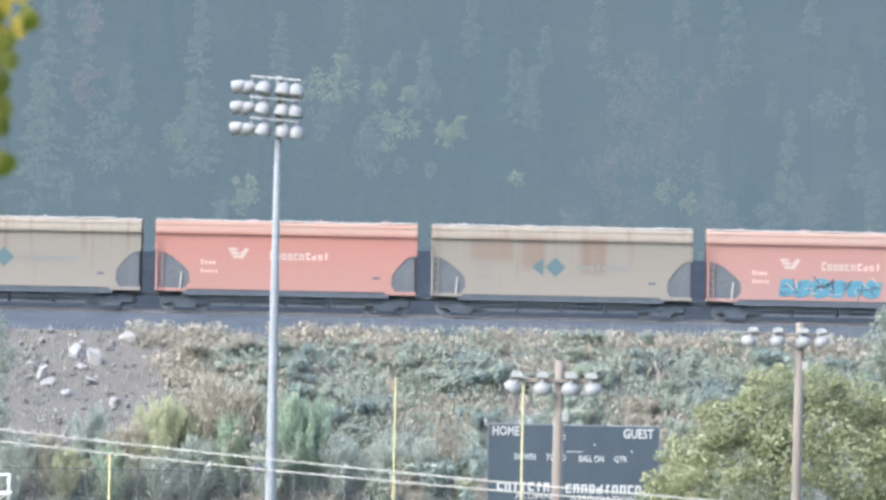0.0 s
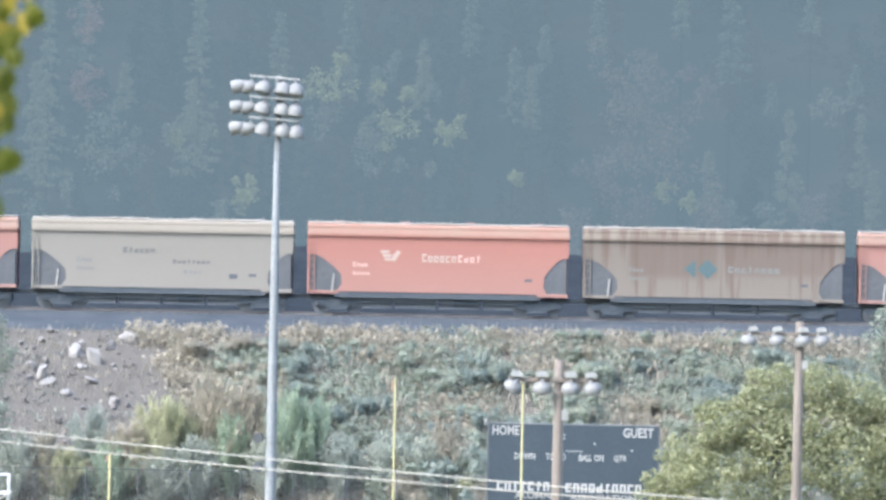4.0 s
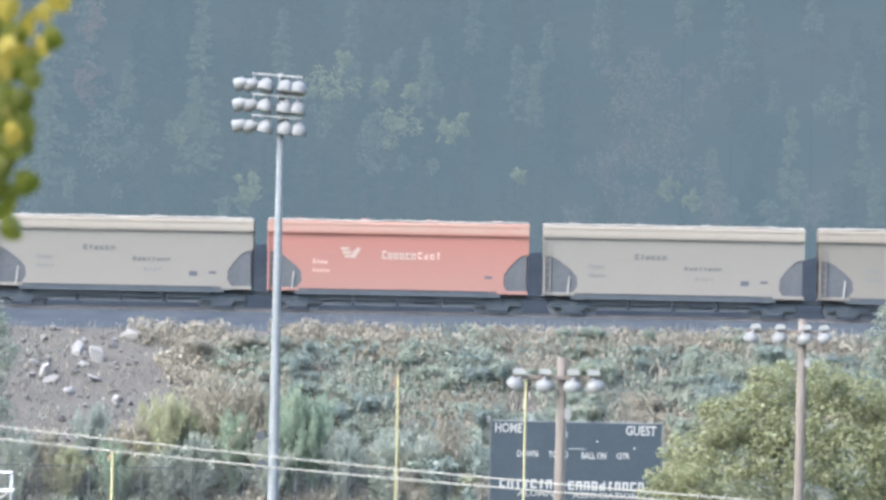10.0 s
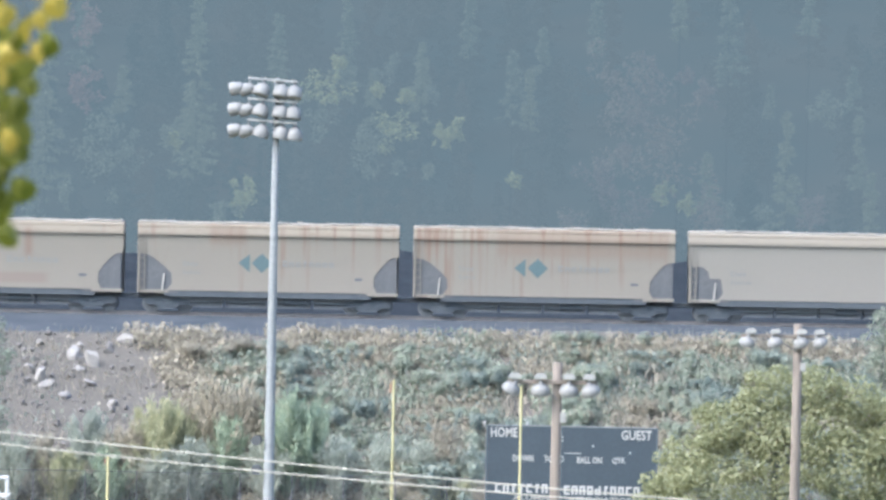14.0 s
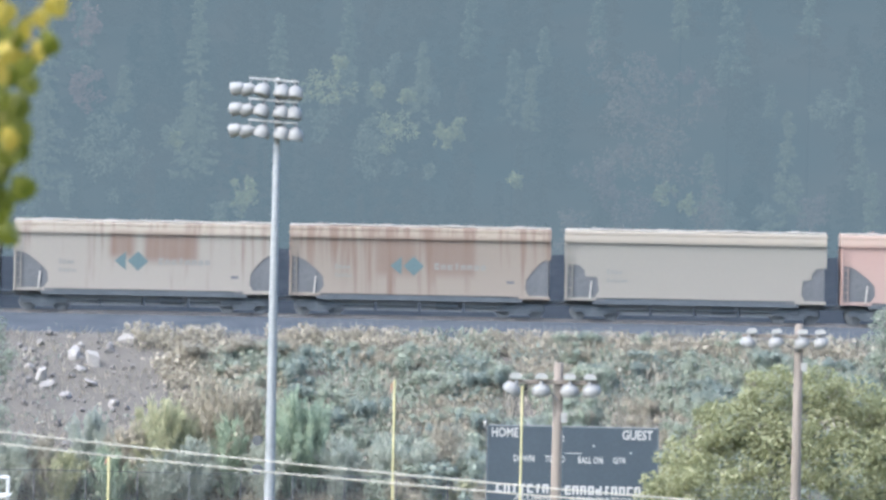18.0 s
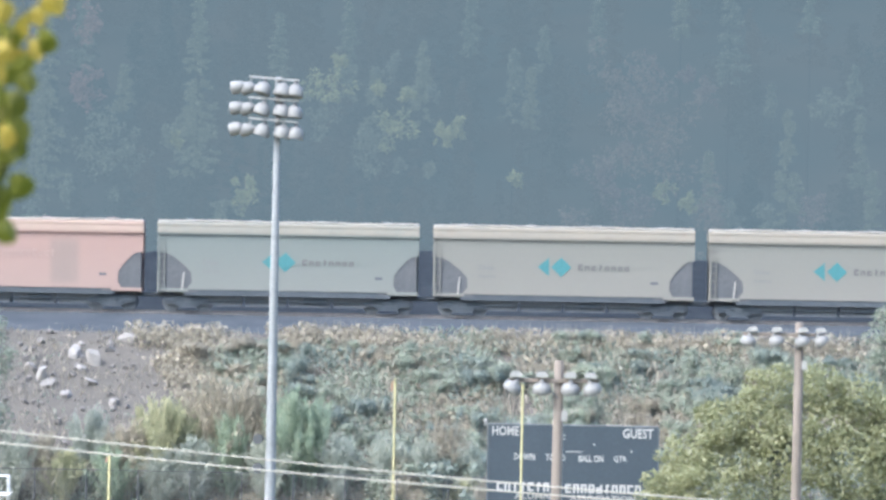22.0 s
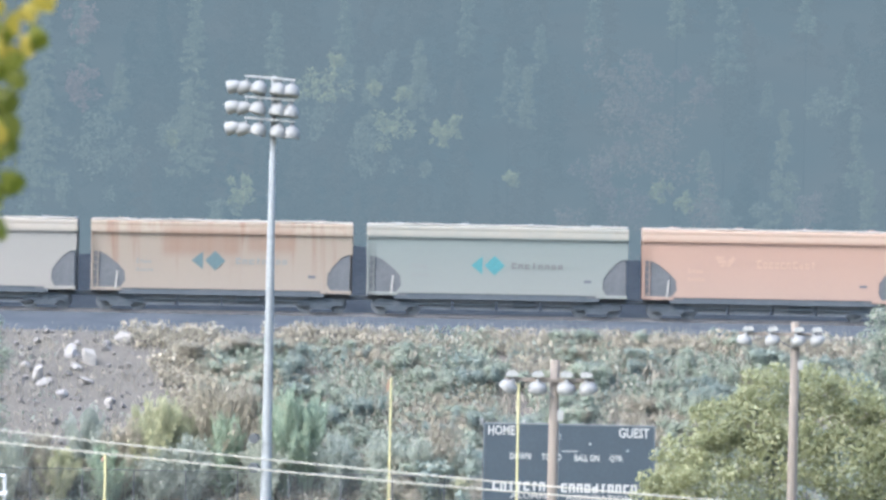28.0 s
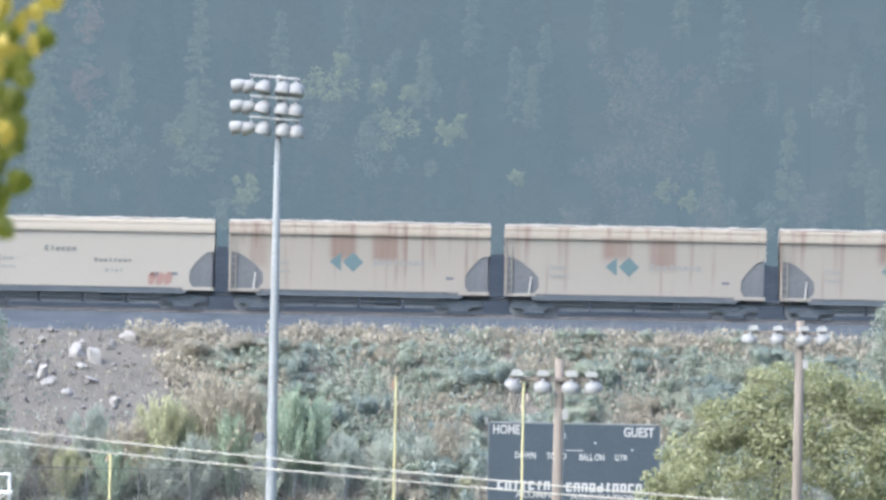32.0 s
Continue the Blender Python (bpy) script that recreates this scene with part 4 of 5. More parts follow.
# ---- floodlight mast ----
def bell(r, depth):
    """A domed reflector opening along -z, with a rolled rim and a short rear neck."""
    return lathe([(r * 0.97, -depth), (r, -depth + 0.02), (r, -depth * 0.72), (r * 0.93, -depth * 0.45), (r * 0.76, -depth * 0.2), (r * 0.48, -0.02), (r * 0.24, 0.02), (r * 0.2, 0.10)], 18)


def aim(place, way):
    return Matrix.Translation(place) @ Vector(way).to_track_quat("-Z", "Y").to_matrix().to_4x4()


def floodlight_mast():
    mast = thing("floodlight_mast", (-6.92, 320, -0.07), "tall grey steel floodlight mast with fifteen white lamps", "light mast")
    part("pole", lathe([(0.25, 0), (0.25, 0.5), (0.225, 4.0), (0.155, 15.0), (0.115, 21.45), (0.05, 21.5)], 14), M["steel_pole"], mast, smooth=True)
    part("base_flange", lathe([(0.45, 0.0), (0.45, 0.06), (0.3, 0.1)], 14), M["steel_pole"], mast)
    bl = mesh_of("reflector", bell(0.35, 0.52), M["lamp_white"])
    bl.polygons.foreach_set("use_smooth", [True] * len(bl.polygons))
    gear = mesh_of("ballast_box", box(-0.09, 0.09, -0.12, 0.12, -0.1, 0.1, bevel=0.02), M["lamp_grey"])
    bracket = mesh_of("bracket", box(-0.025, 0.025, -0.03, 0.2, -0.14, 0.12), M["steel_pole"])
    for row, z in enumerate((21.38, 20.53, 19.66)):
        arm = bmesh.new()
        add_box(arm, -1.2, 0.88, -0.06, 0.06, -0.045, 0.045)
        part("crossarm", arm, M["lamp_grey"], mast).matrix_basis = pose(0, -0.3, z + 0.13, 0, 3.6, 0)
        for i, x in enumerate((-1.51, -1.09, -0.60, 0.18, 0.68)):
            rise = 0.10 - (x + 1.5) * 0.066
            x += (row == 1) * (-0.02) + (row == 2) * (-0.03 + 0.02 * i)
            away = i < 2
            lamp = part("floodlight", bl, None, mast, "white bell-shaped floodlight")
            way = (-0.9, 0.25, -0.22) if away else (-0.42 + 0.08 * i, -0.2 + 0.1 * row, -0.85)
            lamp.matrix_basis = aim((x + (0.16 if away else 0.08), -0.2, z + rise - (0.26 if away else 0.06)), way) @ Matrix.Diagonal((0.80, 0.80, 1.12, 1) if away else (1, 1, 1, 1))
            part("bracket", bracket, None, mast).matrix_basis = pose(min(max(x, -1.15), 0.85), -0.16, z, 0, 0, 0)
    M["horn"] = surface("dark_horn_enamel", (0.030, 0.036, 0.044), (0.045, 0.050, 0.058), 0.6, 2.0, 9.0, bump=0.1)
    for z in (6.62, 5.42):
        part("horn_speaker", lathe([(0.22, -0.1), (0.21, 0.05), (0.12, 0.25), (0.1, 0.4)], 12, aim((-0.52, -0.15, z), (-0.3, -0.9, -0.1))), M["horn"], mast, "dark horn loudspeaker")
        part("speaker_arm", box(-0.36, 0.0, -0.03, 0.03, z - 0.03, z + 0.03), M["under"], mast)
    part("cap", lathe([(0.14, 21.44), (0.15, 21.52), (0.08, 21.6)], 10), M["lamp_grey"], mast)


floodlight_mast()


# ---- wooden floodlight poles ----
def wooden_pole(place, top, arm_drop, xs, lamp, r, label, tilt):
    pole = thing("floodlight_pole", place, label, "light pole", "wooden floodlight poles")
    part("pole", lathe([(r * 1.2, 0), (r * 1.15, 1.0), (r, top * 0.6), (r * 0.86, top - 0.02), (r * 0.7, top)], 14), M["wood_pole"], pole, smooth=True)
    z = top - arm_drop
    part("crossarm", box(min(xs) - 0.25, max(xs) + 0.25, -r - 0.1, -r + 0.02, z - 0.06, z + 0.06, bevel=0.01), M["wood_pole"], pole)
    bowl = mesh_of("reflector", bell(lamp * 0.5, lamp * 0.50), M["lamp_white"])
    bowl.polygons.foreach_set("use_smooth", [True] * len(bowl.polygons))
    cap = mesh_of("housing", prism([(-lamp * 0.30, 0.0), (lamp * 0.30, 0.0), (lamp * 0.34, lamp * 0.12), (lamp * 0.20, lamp * 0.30), (-lamp * 0.18, lamp * 0.30), (-lamp * 0.34, lamp * 0.14)], -lamp * 0.2, lamp * 0.2), M["lamp_grey"])
    stem = mesh_of("yoke", box(-0.03, 0.03, -0.03, 0.03, -lamp * 0.3, lamp * 0.42), M["lamp_grey"])
    for i, x in enumerate(xs):
        part("yoke", stem, None, pole).location = (x, -r - 0.12, z)
        part("housing", cap, None, pole, "grey ballast housing").matrix_basis = pose(x + tilt * 0.1, -r - 0.12, z + lamp * 0.16, 0, -8 * tilt, 0)
        part("floodlight", bowl, None, pole, "white bowl-shaped floodlight").matrix_basis = aim((x, -r - 0.14, z - lamp * 0.12), (0.35 * tilt + (-0.5 if i == 0 else 0.25 * (i == 3)), 0.25 + 0.05 * i, -0.8))
    part("brace", tube((xs[1], -r - 0.05, z - 0.05), (0, -r, z - 0.55), 0.02, n=6), M["under"], pole)
    part("switch_box", box(r * 0.6, r * 0.6 + 0.2, -r * 0.8, -r * 0.2, z - 1.27, z - 0.94, bevel=0.01), M["lamp_grey"], pole, "small pale switch box")
    part("conduit", tube((r * 0.98, -0.06, 0.0), (r * 0.80, -0.04, z - 0.95), 0.022, n=6), M["lamp_grey"], pole)
    return pole


wooden_pole((3.69, 240, 0), 11.15, 0.62, (-1.32, -0.52, 0.36, 0.98), 0.60, 0.165, "weathered wooden pole with four floodlights", 0.0)
wooden_pole((12.97, 280, 0), 12.15, 0.45, (-1.80, -0.91, 0.03, 0.68), 0.58, 0.175, "weathered wooden pole with four tilted floodlights", 1.0)


# ---- scoreboard ----
def fit_words(text, w, h, name, mat, parent, x, z):
    me = words(text, 1.0)
    co = np.empty(len(me.vertices) * 3)
    me.vertices.foreach_get("co", co)
    co = co.reshape(-1, 3)
    lo, hi = co.min(0), co.max(0)
    co = (co - (lo + hi) / 2) * np.array((w / (hi[0] - lo[0]), 1.0, h / (hi[2] - lo[2])))
    me.vertices.foreach_set("co", co.ravel())
    me.materials.append(mat)
    part(name, me, None, parent).location = (x, -0.165, z)


def scoreboard():
    sb = thing("scoreboard", (6.01, 345, 0), "dark navy football scoreboard with white lettering", "scoreboard")
    part("panel", box(-3.78, 3.78, -0.15, 0.15, 2.2, 6.80, bevel=0.02), M["board"], sb)
    for s in (-1, 1):
        part("edge_trim", box(s * 3.8 - 0.035, s * 3.8 + 0.035, -0.17, 0.17, 2.18, 6.82), M["under"], sb)
    part("edge_trim", box(-3.76, 3.76, -0.17, 0.17, 6.805, 6.85), M["steel_pole"], sb)
    for x in (-3.0, 0.0, 3.0):
        part("post", box(x - 0.12, x + 0.12, 0.16, 0.4, 0, 6.3), M["steel_pole"], sb)
    for text, x, z, w, h in (("HOME", -3.02, 6.52, 1.20, 0.44), ("GUEST", 2.88, 6.50, 1.36, 0.44), ("DOWN", -2.16, 5.38, 0.92, 0.30), ("TO GO", -0.78, 5.37, 0.88, 0.30), ("BALL ON", 0.80, 5.35, 1.10, 0.30), ("QTR", 2.10, 5.34, 0.58, 0.30)):
        fit_words(text, w, h, "lettering", M["letter_white"], sb, x, z)
    fit_words("ALUMNI", 1.75, 0.26, "lettering", M["lamp_grey"], sb, -1.72, 3.62)
    fit_words("ASSOCIATION", 2.95, 0.26, "lettering", M["lamp_grey"], sb, 1.35, 3.58)
    lettering(sb, M["letter_white"], 7, 0.27, 0.40, 0.075, 21, (-3.38, -0.151, 3.84), caps=True)
    lettering(sb, M["letter_white"], 10, 0.27, 0.40, 0.075, 22, (-0.32, -0.151, 3.80), caps=True)
    part("clock_line", box(-0.35, 0.42, -0.16, -0.15, 5.62, 5.655), M["letter_white"], sb)
    for x, z in ((0.94, 5.98), (-0.42, 6.35), (-0.42, 6.2), (2.6, 5.7)):
        part("lamp_dot", lathe([(0.045, 0), (0.03, 0.015)], 8, aim((x, -0.151, z), (0, 1, 0))), M["letter_white"], sb)
    part("finial", lathe([(0.06, 6.85), (0.05, 6.95), (0.01, 7.05)], 8, pose(-2.0, 0, 0)), M["lamp_grey"], sb)
    part("finial", lathe([(0.06, 6.8), (0.09, 6.95), (0.03, 7.02)], 8, pose(-3.9, 0, 0)), M["lamp_grey"], sb)
    part("strut", box(-4.0, -3.8, -0.03, 0.03, 6.74, 6.8), M["lamp_grey"], sb)


scoreboard()


# ---- goal posts ----
M["ribbon"] = surface("orange_ribbon", (0.21, 0.13, 0.09), (0.24, 0.16, 0.11), 0.8, 3.0, 12.0)


def goal():
    g = thing("goal_posts", (0.86, 339, 0), "yellow football goal posts with two tall uprights", "goal posts")
    for x, top in ((-2.80, 8.86), (2.79, 8.70)):
        part("upright", tube((x, 0, 3.05), (x, 0, top), 0.05, 0.05, 10), M["yellow"], g)
    part("crossbar", tube((-2.86, 0, 3.05), (2.86, 0, 3.05), 0.08, n=10), M["yellow"], g)
    part("gooseneck", tube((0, 0, 3.05), (0, 1.4, 2.2), 0.1, n=10), M["yellow"], g)
    part("post", tube((0, 1.4, 2.25), (0, 1.4, 0), 0.12, n=12), M["yellow"], g)
    part("ribbon", prism([(-2.87, 8.84), (-3.00, 8.62), (-2.98, 8.22), (-2.90, 8.30), (-2.88, 8.6)], -0.01, 0.01), M["ribbon"], g, "small faded orange ribbon")
    p = thing("yellow_post", (-14.38, 339, 0), "short yellow painted steel post on the field", "post")
    part("post", tube((0, 0, 0), (0, 0, 5.24), 0.062, 0.06, 10), M["yellow"], p)
    part("ribbon", prism([(-0.08, 5.2), (-0.2, 5.05), (-0.16, 4.85), (-0.08, 5.0)], -0.01, 0.01), M["ribbon"], p, "small faded orange ribbon")


goal()


# ---- overhead cables ----
def cable_line():
    line = thing("cable_line", (0, 150, 0), "two pale overhead cables on distant wooden utility poles", "cables")
    for z0, slope, bend in ((10.115, -0.0735, 0.00130), (9.935, -0.0645, 0.00165)):
        bm = bmesh.new()
        rings = []
        for x in np.linspace(-46, 46, 70):
            z = z0 + slope * x + bend * x * x
            rings.append([bm.verts.new((x, 0.018 * math.cos(k * math.pi / 3), z + 0.018 * math.sin(k * math.pi / 3))) for k in range(6)])
        for a, b in zip(rings, rings[1:]):
            for k in range(6):
                bm.faces.new((a[k], a[(k + 1) % 6], b[(k + 1) % 6], b[k]))
        part("cable", bm, M["wire"], line)
    for x in (-46, 46):
        zt = 10.115 - 0.0735 * x + 0.0013 * x * x + 0.5
        part("utility_pole", tube((x, 0.14, 0), (x, 0.14, zt), 0.16, 0.12, 10), M["wood_pole"], line)


cable_line()


# ---- fence at the foot of the bank ----
def fence():
    base = 0.55
    f = thing("chain_link_fence", (0, 392.0, 0), "tall grey chain-link fence along the foot of the bank", "fence")
    post = mesh_of("post", tube((0, 0, 0.0), (0, 0, base + 2.5), 0.032, n=6), M["slope_sheet"])
    for i in range(-11, 12):
        part("post", post, None, f).location = (i * 2.62 + 0.55, 0, 0)
    part("top_rail", tube((-28.5, 0, base + 2.48), (28.5, 0, base + 2.48), 0.024, n=6), M["slope_sheet"], f)
    wires = bmesh.new()
    for i in range(-190, 191):
        for s in (-1, 1):
            x = i * 0.15
            w = 0.0035
            a, b = x - s * 1.2, x + s * 1.2
            v = [wires.verts.new(p) for p in ((a - w, 0.03, base), (a + w, 0.03, base), (b + w, 0.03, base + 2.46), (b - w, 0.03, base + 2.46))]
            wires.faces.new(v)
    tagged(part("wire_mesh", wires, M["steel_pole"], f, "thin woven wire"), kind="stuff")


fence()


# ---- bleacher end ----
def bleachers():
    b = thing("bleachers", (-19.42, 350, 0), "white tubular frame of a small spectator stand", "bleachers")
    for y in (0.0, 1.2):
        part("upright", tube((0, y, 0), (0, y, 3.88), 0.045, n=8), M["white_tube"], b)
        part("top_rail", tube((0.03, y, 3.88), (-4.0, y, 3.88), 0.045, n=8), M["white_tube"], b)
        part("mid_rail", tube((0, y, 3.08), (-4.0, y, 3.08), 0.045, n=8), M["white_tube"], b)
        part("brace", tube((0.14, y, 3.14), (-1.2, y, 2.3), 0.035, n=8), M["white_tube"], b)
        part("upright", tube((-4.0, y, 0), (-4.0, y, 3.88), 0.045, n=8), M["white_tube"], b)
    part("plank", box(-4.0, 0.1, -0.1, 1.3, 3.0, 3.05), M["white_tube"], b, "white seat plank")


bleachers()


# ---- plants ----
def bank_plants():
    rng = random.Random(21)
    g = np.random.default_rng(22)
    stems = bmesh.new()
    for i in range(7):
        a = i * 0.9
        add_tube(stems, (0.05 * math.cos(a), 0.05 * math.sin(a), -0.2), (0.4 * math.cos(a), 0.4 * math.sin(a), 0.85), 0.018, 0.006, 5)
    stems = mesh_of("stem", stems, M["bark"])
    crowns = {}
    for key, n, size, shape in (("shrub_green", 2600, 0.060, (0.9, 1.0)), ("shrub_dark", 2600, 0.060, (0.9, 1.0)), ("shrub_tan", 2600, 0.075, (0.35, 1.4)), ("willow", 2400, 0.060, (0.5, 1.3))):
        crowns[key] = []
        for i in range(3):
            blobs = [(g.normal() * 0.48, g.normal() * 0.48, 0.15 + g.random() * 0.75, *(0.2 + 0.25 * g.random(3))) for _ in range(12)]
            crowns[key].append(leaf_mesh("leaves", M[key], blobs, n, size, g, shell=0.4, shape=shape, core=0.5, ragged=0.8))
    label = {"shrub_green": "sage-green shrub on the railway bank", "shrub_dark": "dark green shrub on the railway bank", "shrub_tan": "dry tan weeds on the railway bank", "willow": "pale yellow-green willow bush below the bank"}

    def shrub(x, y, key, s, h):
        t = thing("shrub" if key != "willow" else "willow_bush", Matrix.Translation((x, y, height(x, y) - 0.05)) @ pose(0, 0, 0, 0, 0, rng.uniform(0, 360)) @ Matrix.Diagonal((s, s, h, 1)), label[key], "shrub" if key != "willow" else "bush", "plants on the bank")
        part("stem", stems, None, t)
        part("leaves", rng.choice(crowns[key]), None, t)

    n = 0
    while n < 205:
        x, y = rng.uniform(-26, 27), 395 + 17.2 * rng.random()
        rocky = x < -12.5 - (y - 411) * 0.2 and y > 397
        k = noise.noise((x * 0.22, y * 0.3, 2.0)) + rng.uniform(-0.35, 0.35)
        if rocky:
            continue
        if x < -9 and y > 404 and rng.random() < 0.5:
            continue
        key = "shrub_tan" if k > 0.27 or (y > 410 and rng.random() < 0.4) else ("shrub_dark" if k < -0.22 else "shrub_green")
        s = rng.uniform(0.65, 1.25) if key != "shrub_tan" else rng.uniform(0.5, 0.9)
        shrub(x, y, key, s, s * rng.uniform(0.8, 1.3) if y < 409 else s * 0.7)
        n += 1
    for i in range(34):
        x, y = rng.uniform(-15.0, -8.0), rng.uniform(399, 410)
        if x < -12.5 - (y - 411) * 0.2 - 1.5:
            continue
        s = rng.uniform(0.8, 1.4)
        shrub(x, y, rng.choice(("shrub_tan", "shrub_tan", "shrub_green")), s, s * rng.uniform(0.5, 0.8))
    # low bushes along the foot of the bank
    for i in range(26):
        x = rng.uniform(-4, 11)
        y = rng.uniform(393.5, 399)
        s = rng.uniform(1.4, 2.2)
        shrub(x, y, rng.choice(("shrub_green", "willow", "shrub_dark", "shrub_tan")), s, s * rng.uniform(0.9, 1.3))
    # tall soft willows
    kinds = {key: [stem_bush("leaves", M[key], 46, 9000, 0.046, g) for _ in range(3)] for key in ("willow", "willow_grey", "willow_green", "shrub_tan")}
    for x, y, tip, w, key in ((-14.2, 394.5, 7.1, 1.7, "willow"), (-13.2, 395.6, 6.6, 1.6, "willow"), (-11.6, 395.8, 8.0, 1.9, "shrub_tan"), (-10.2, 395.2, 8.1, 1.8, "shrub_tan"), (-17.9, 394.8, 6.4, 1.6, "willow_grey"), (-15.8, 394.0, 5.8, 1.6, "shrub_tan"), (-12.4, 393.4, 4.9, 1.8, "willow_grey"), (-10.6, 394.2, 6.0, 1.6, "willow_green"), (-9.2, 395.6, 7.2, 1.6, "shrub_tan"), (-7.6, 394.4, 7.4, 1.7, "willow_green"), (-6.4, 394.8, 6.9, 1.7, "willow_green"), (-8.6, 393.6, 5.0, 1.7, "willow_grey"), (-5.0, 394.0, 5.2, 1.6, "willow_grey"), (-16.6, 393.4, 4.4, 1.7, "willow_green"), (0.4, 395.0, 5.8, 1.8, "shrub_tan"), (-2.6, 394.2, 5.2, 1.7, "willow_grey"), (-0.8, 394.0, 5.0, 1.6, "willow_grey"), (1.6, 394.2, 4.8, 1.6, "willow_grey"), (-20.0, 394.0, 5.0, 1.6, "shrub_tan"), (-19.0, 393.5, 4.2, 1.5, "willow"), (-21.6, 393.6, 5.0, 1.5, "willow_grey"), (-14.2, 393.3, 4.2, 1.6, "willow_grey")):
        low = height(x, y)
        t = thing("willow_bush", Matrix.Translation((x, y, low)) @ pose(0, 0, 0, 0, 0, rng.uniform(0, 360)) @ Matrix.Diagonal((w, w, (tip - low) / 1.9, 1)), {"willow": "tall pale yellow-green willow bush", "willow_grey": "tall grey-green willow bush", "willow_green": "tall fresh green willow bush", "shrub_tan": "tall dry tan bush"}[key], "bush", "bushes below the bank")
        part("stem", stems, None, t)
        part("leaves", rng.choice(kinds[key]), None, t)

    # low leafy growth that closes the bank between the shrubs
    count = 170000
    xs, ys = g.uniform(-27, 28, count), 392.5 + 19.0 * g.random(count)
    bare = (xs < -13.5 - (ys - 404) * 0.45) & (ys > 397)
    keep = np.array([noise.noise((a * 0.35, b * 0.5, 4.0)) > -0.34 for a, b in zip(xs, ys)]) & ~(bare & (g.random(count) < 0.985))
    xs, ys = xs[keep], ys[keep]
    zs = np.array([height(a, b) + 0.32 * max(0.0, noise.noise((a * 0.9, b * 0.9, 6.0)) + 0.3) for a, b in zip(xs, ys)]) + 0.6 * g.random(len(xs)) ** 1.5
    d = g.normal(size=(len(xs), 3)) * 0.8 + np.array((0, -0.3, 1.4))
    c = np.stack([xs, ys, zs], 1)
    dry = np.array([noise.noise((a * 0.16, b * 0.22, 13.0)) for a, b in zip(xs, ys)]) + 0.12 * g.normal(size=len(xs)) + 0.35 * (xs < -7) + 0.30 * (ys > 409.5) > 0.12
    deep = ~dry & (np.array([noise.noise((a * 0.3, b * 0.4, 17.0)) for a, b in zip(xs, ys)]) + 0.1 * g.normal(size=len(xs)) > 0.10)
    for name, pick, key, note in (("ground_cover", ~dry & ~deep, "shrub_green", "low grey-green weeds covering the railway bank"), ("leafy_cover", deep, "shrub_dark", "low dark green weeds covering the railway bank"), ("dry_cover", dry, "shrub_tan", "low dry tan weeds covering the railway bank")):
        tagged(new(name, sheet_mesh(name, tufts(c[pick], d[pick], g, 0.15), M[key])), note, "weeds", kind="stuff")

    # pale dead stalks standing among the shrubs
    count = 900
    xs, ys = np.clip(g.normal(4.0, 9.0, count), -9, 27), g.uniform(396, 411, count)
    keep = np.array([noise.noise((a * 0.25, b * 0.35, 11.0)) > -0.1 for a, b in zip(xs, ys)])
    xs, ys = xs[keep], ys[keep]
    n = len(xs)
    c = np.stack([xs, ys, [height(a, b) + 0.15 for a, b in zip(xs, ys)]], 1)
    up = np.stack([0.18 * g.normal(size=n), 0.15 * g.normal(size=n), g.uniform(0.3, 0.85, n)], 1)
    side = np.stack([g.uniform(0.025, 0.06, n), 0.02 * g.normal(size=n), np.zeros(n)], 1)
    tops = np.stack([c - 0.4 * side, c + 0.4 * side, c + up + side, c + up - side], 1).reshape(-1, 3)
    M["stalk"] = foliage("dead_stalks", (0.209, 0.184, 0.148), (0.279, 0.245, 0.197), (0.362, 0.326, 0.269), 0.3)
    tagged(new("dry_stalks", sheet_mesh("dry_stalks", tops, M["stalk"])), "pale dead weed stalks among the shrubs", "weeds", kind="stuff")

    # dry grass over the bank
    count = 60000
    xs, ys = g.uniform(-27, 28, count), 393 + 19.6 * g.random(count)
    keep = np.array([noise.noise((a * 0.3, b * 0.4, 7.0)) > -0.15 for a, b in zip(xs, ys)]) & ~((xs < -13) & (ys > 399) & (g.random(count) < 0.75))
    xs, ys = xs[keep], ys[keep]
    verts, faces = [], []
    for x, y in zip(xs, ys):
        z = height(x, y)
        h, a = g.uniform(0.18, 0.55) + (x > -8) * 0.7 * g.random() ** 2, g.uniform(0, 6.28)
        dx, dy, lx, ly = 0.03 * math.cos(a), 0.03 * math.sin(a), g.normal() * 0.14, g.normal() * 0.14
        c = len(verts)
        verts += [(x - dx, y - dy, z - 0.03), (x + dx, y + dy, z - 0.03), (x + lx, y + ly, z + h)]
        faces.append((c, c + 1, c + 2))
    me = bpy.data.meshes.new("dry_grass")
    me.from_pydata(verts, [], faces)
    me.materials.append(M["grass"])
    tagged(new("dry_grass", me), "dry tan grass tufts on the railway bank", "grass", kind="stuff")


bank_plants()


def rock_form(seed, sx, sy, sz):
    """A split, angular block."""
    rng = random.Random(seed)
    bm = bmesh.new()
    for i in range(22):
        p = Vector((rng.gauss(0, 1), rng.gauss(0, 1), rng.gauss(0, 1))).normalized()
        top = max(abs(p.x), abs(p.y), abs(p.z))
        p *= (0.62 + 0.38 / top * 0.9) * rng.uniform(0.75, 1.0)
        bm.verts.new((p.x * sx + 0.25 * sx * p.z, p.y * sy, p.z * sz))
    got = bmesh.ops.convex_hull(bm, input=bm.verts[:])
    bmesh.ops.delete(bm, geom=list({v for v in got["geom_interior"] + got["geom_unused"] if isinstance(v, bmesh.types.BMVert)}), context="VERTS")
    return bm


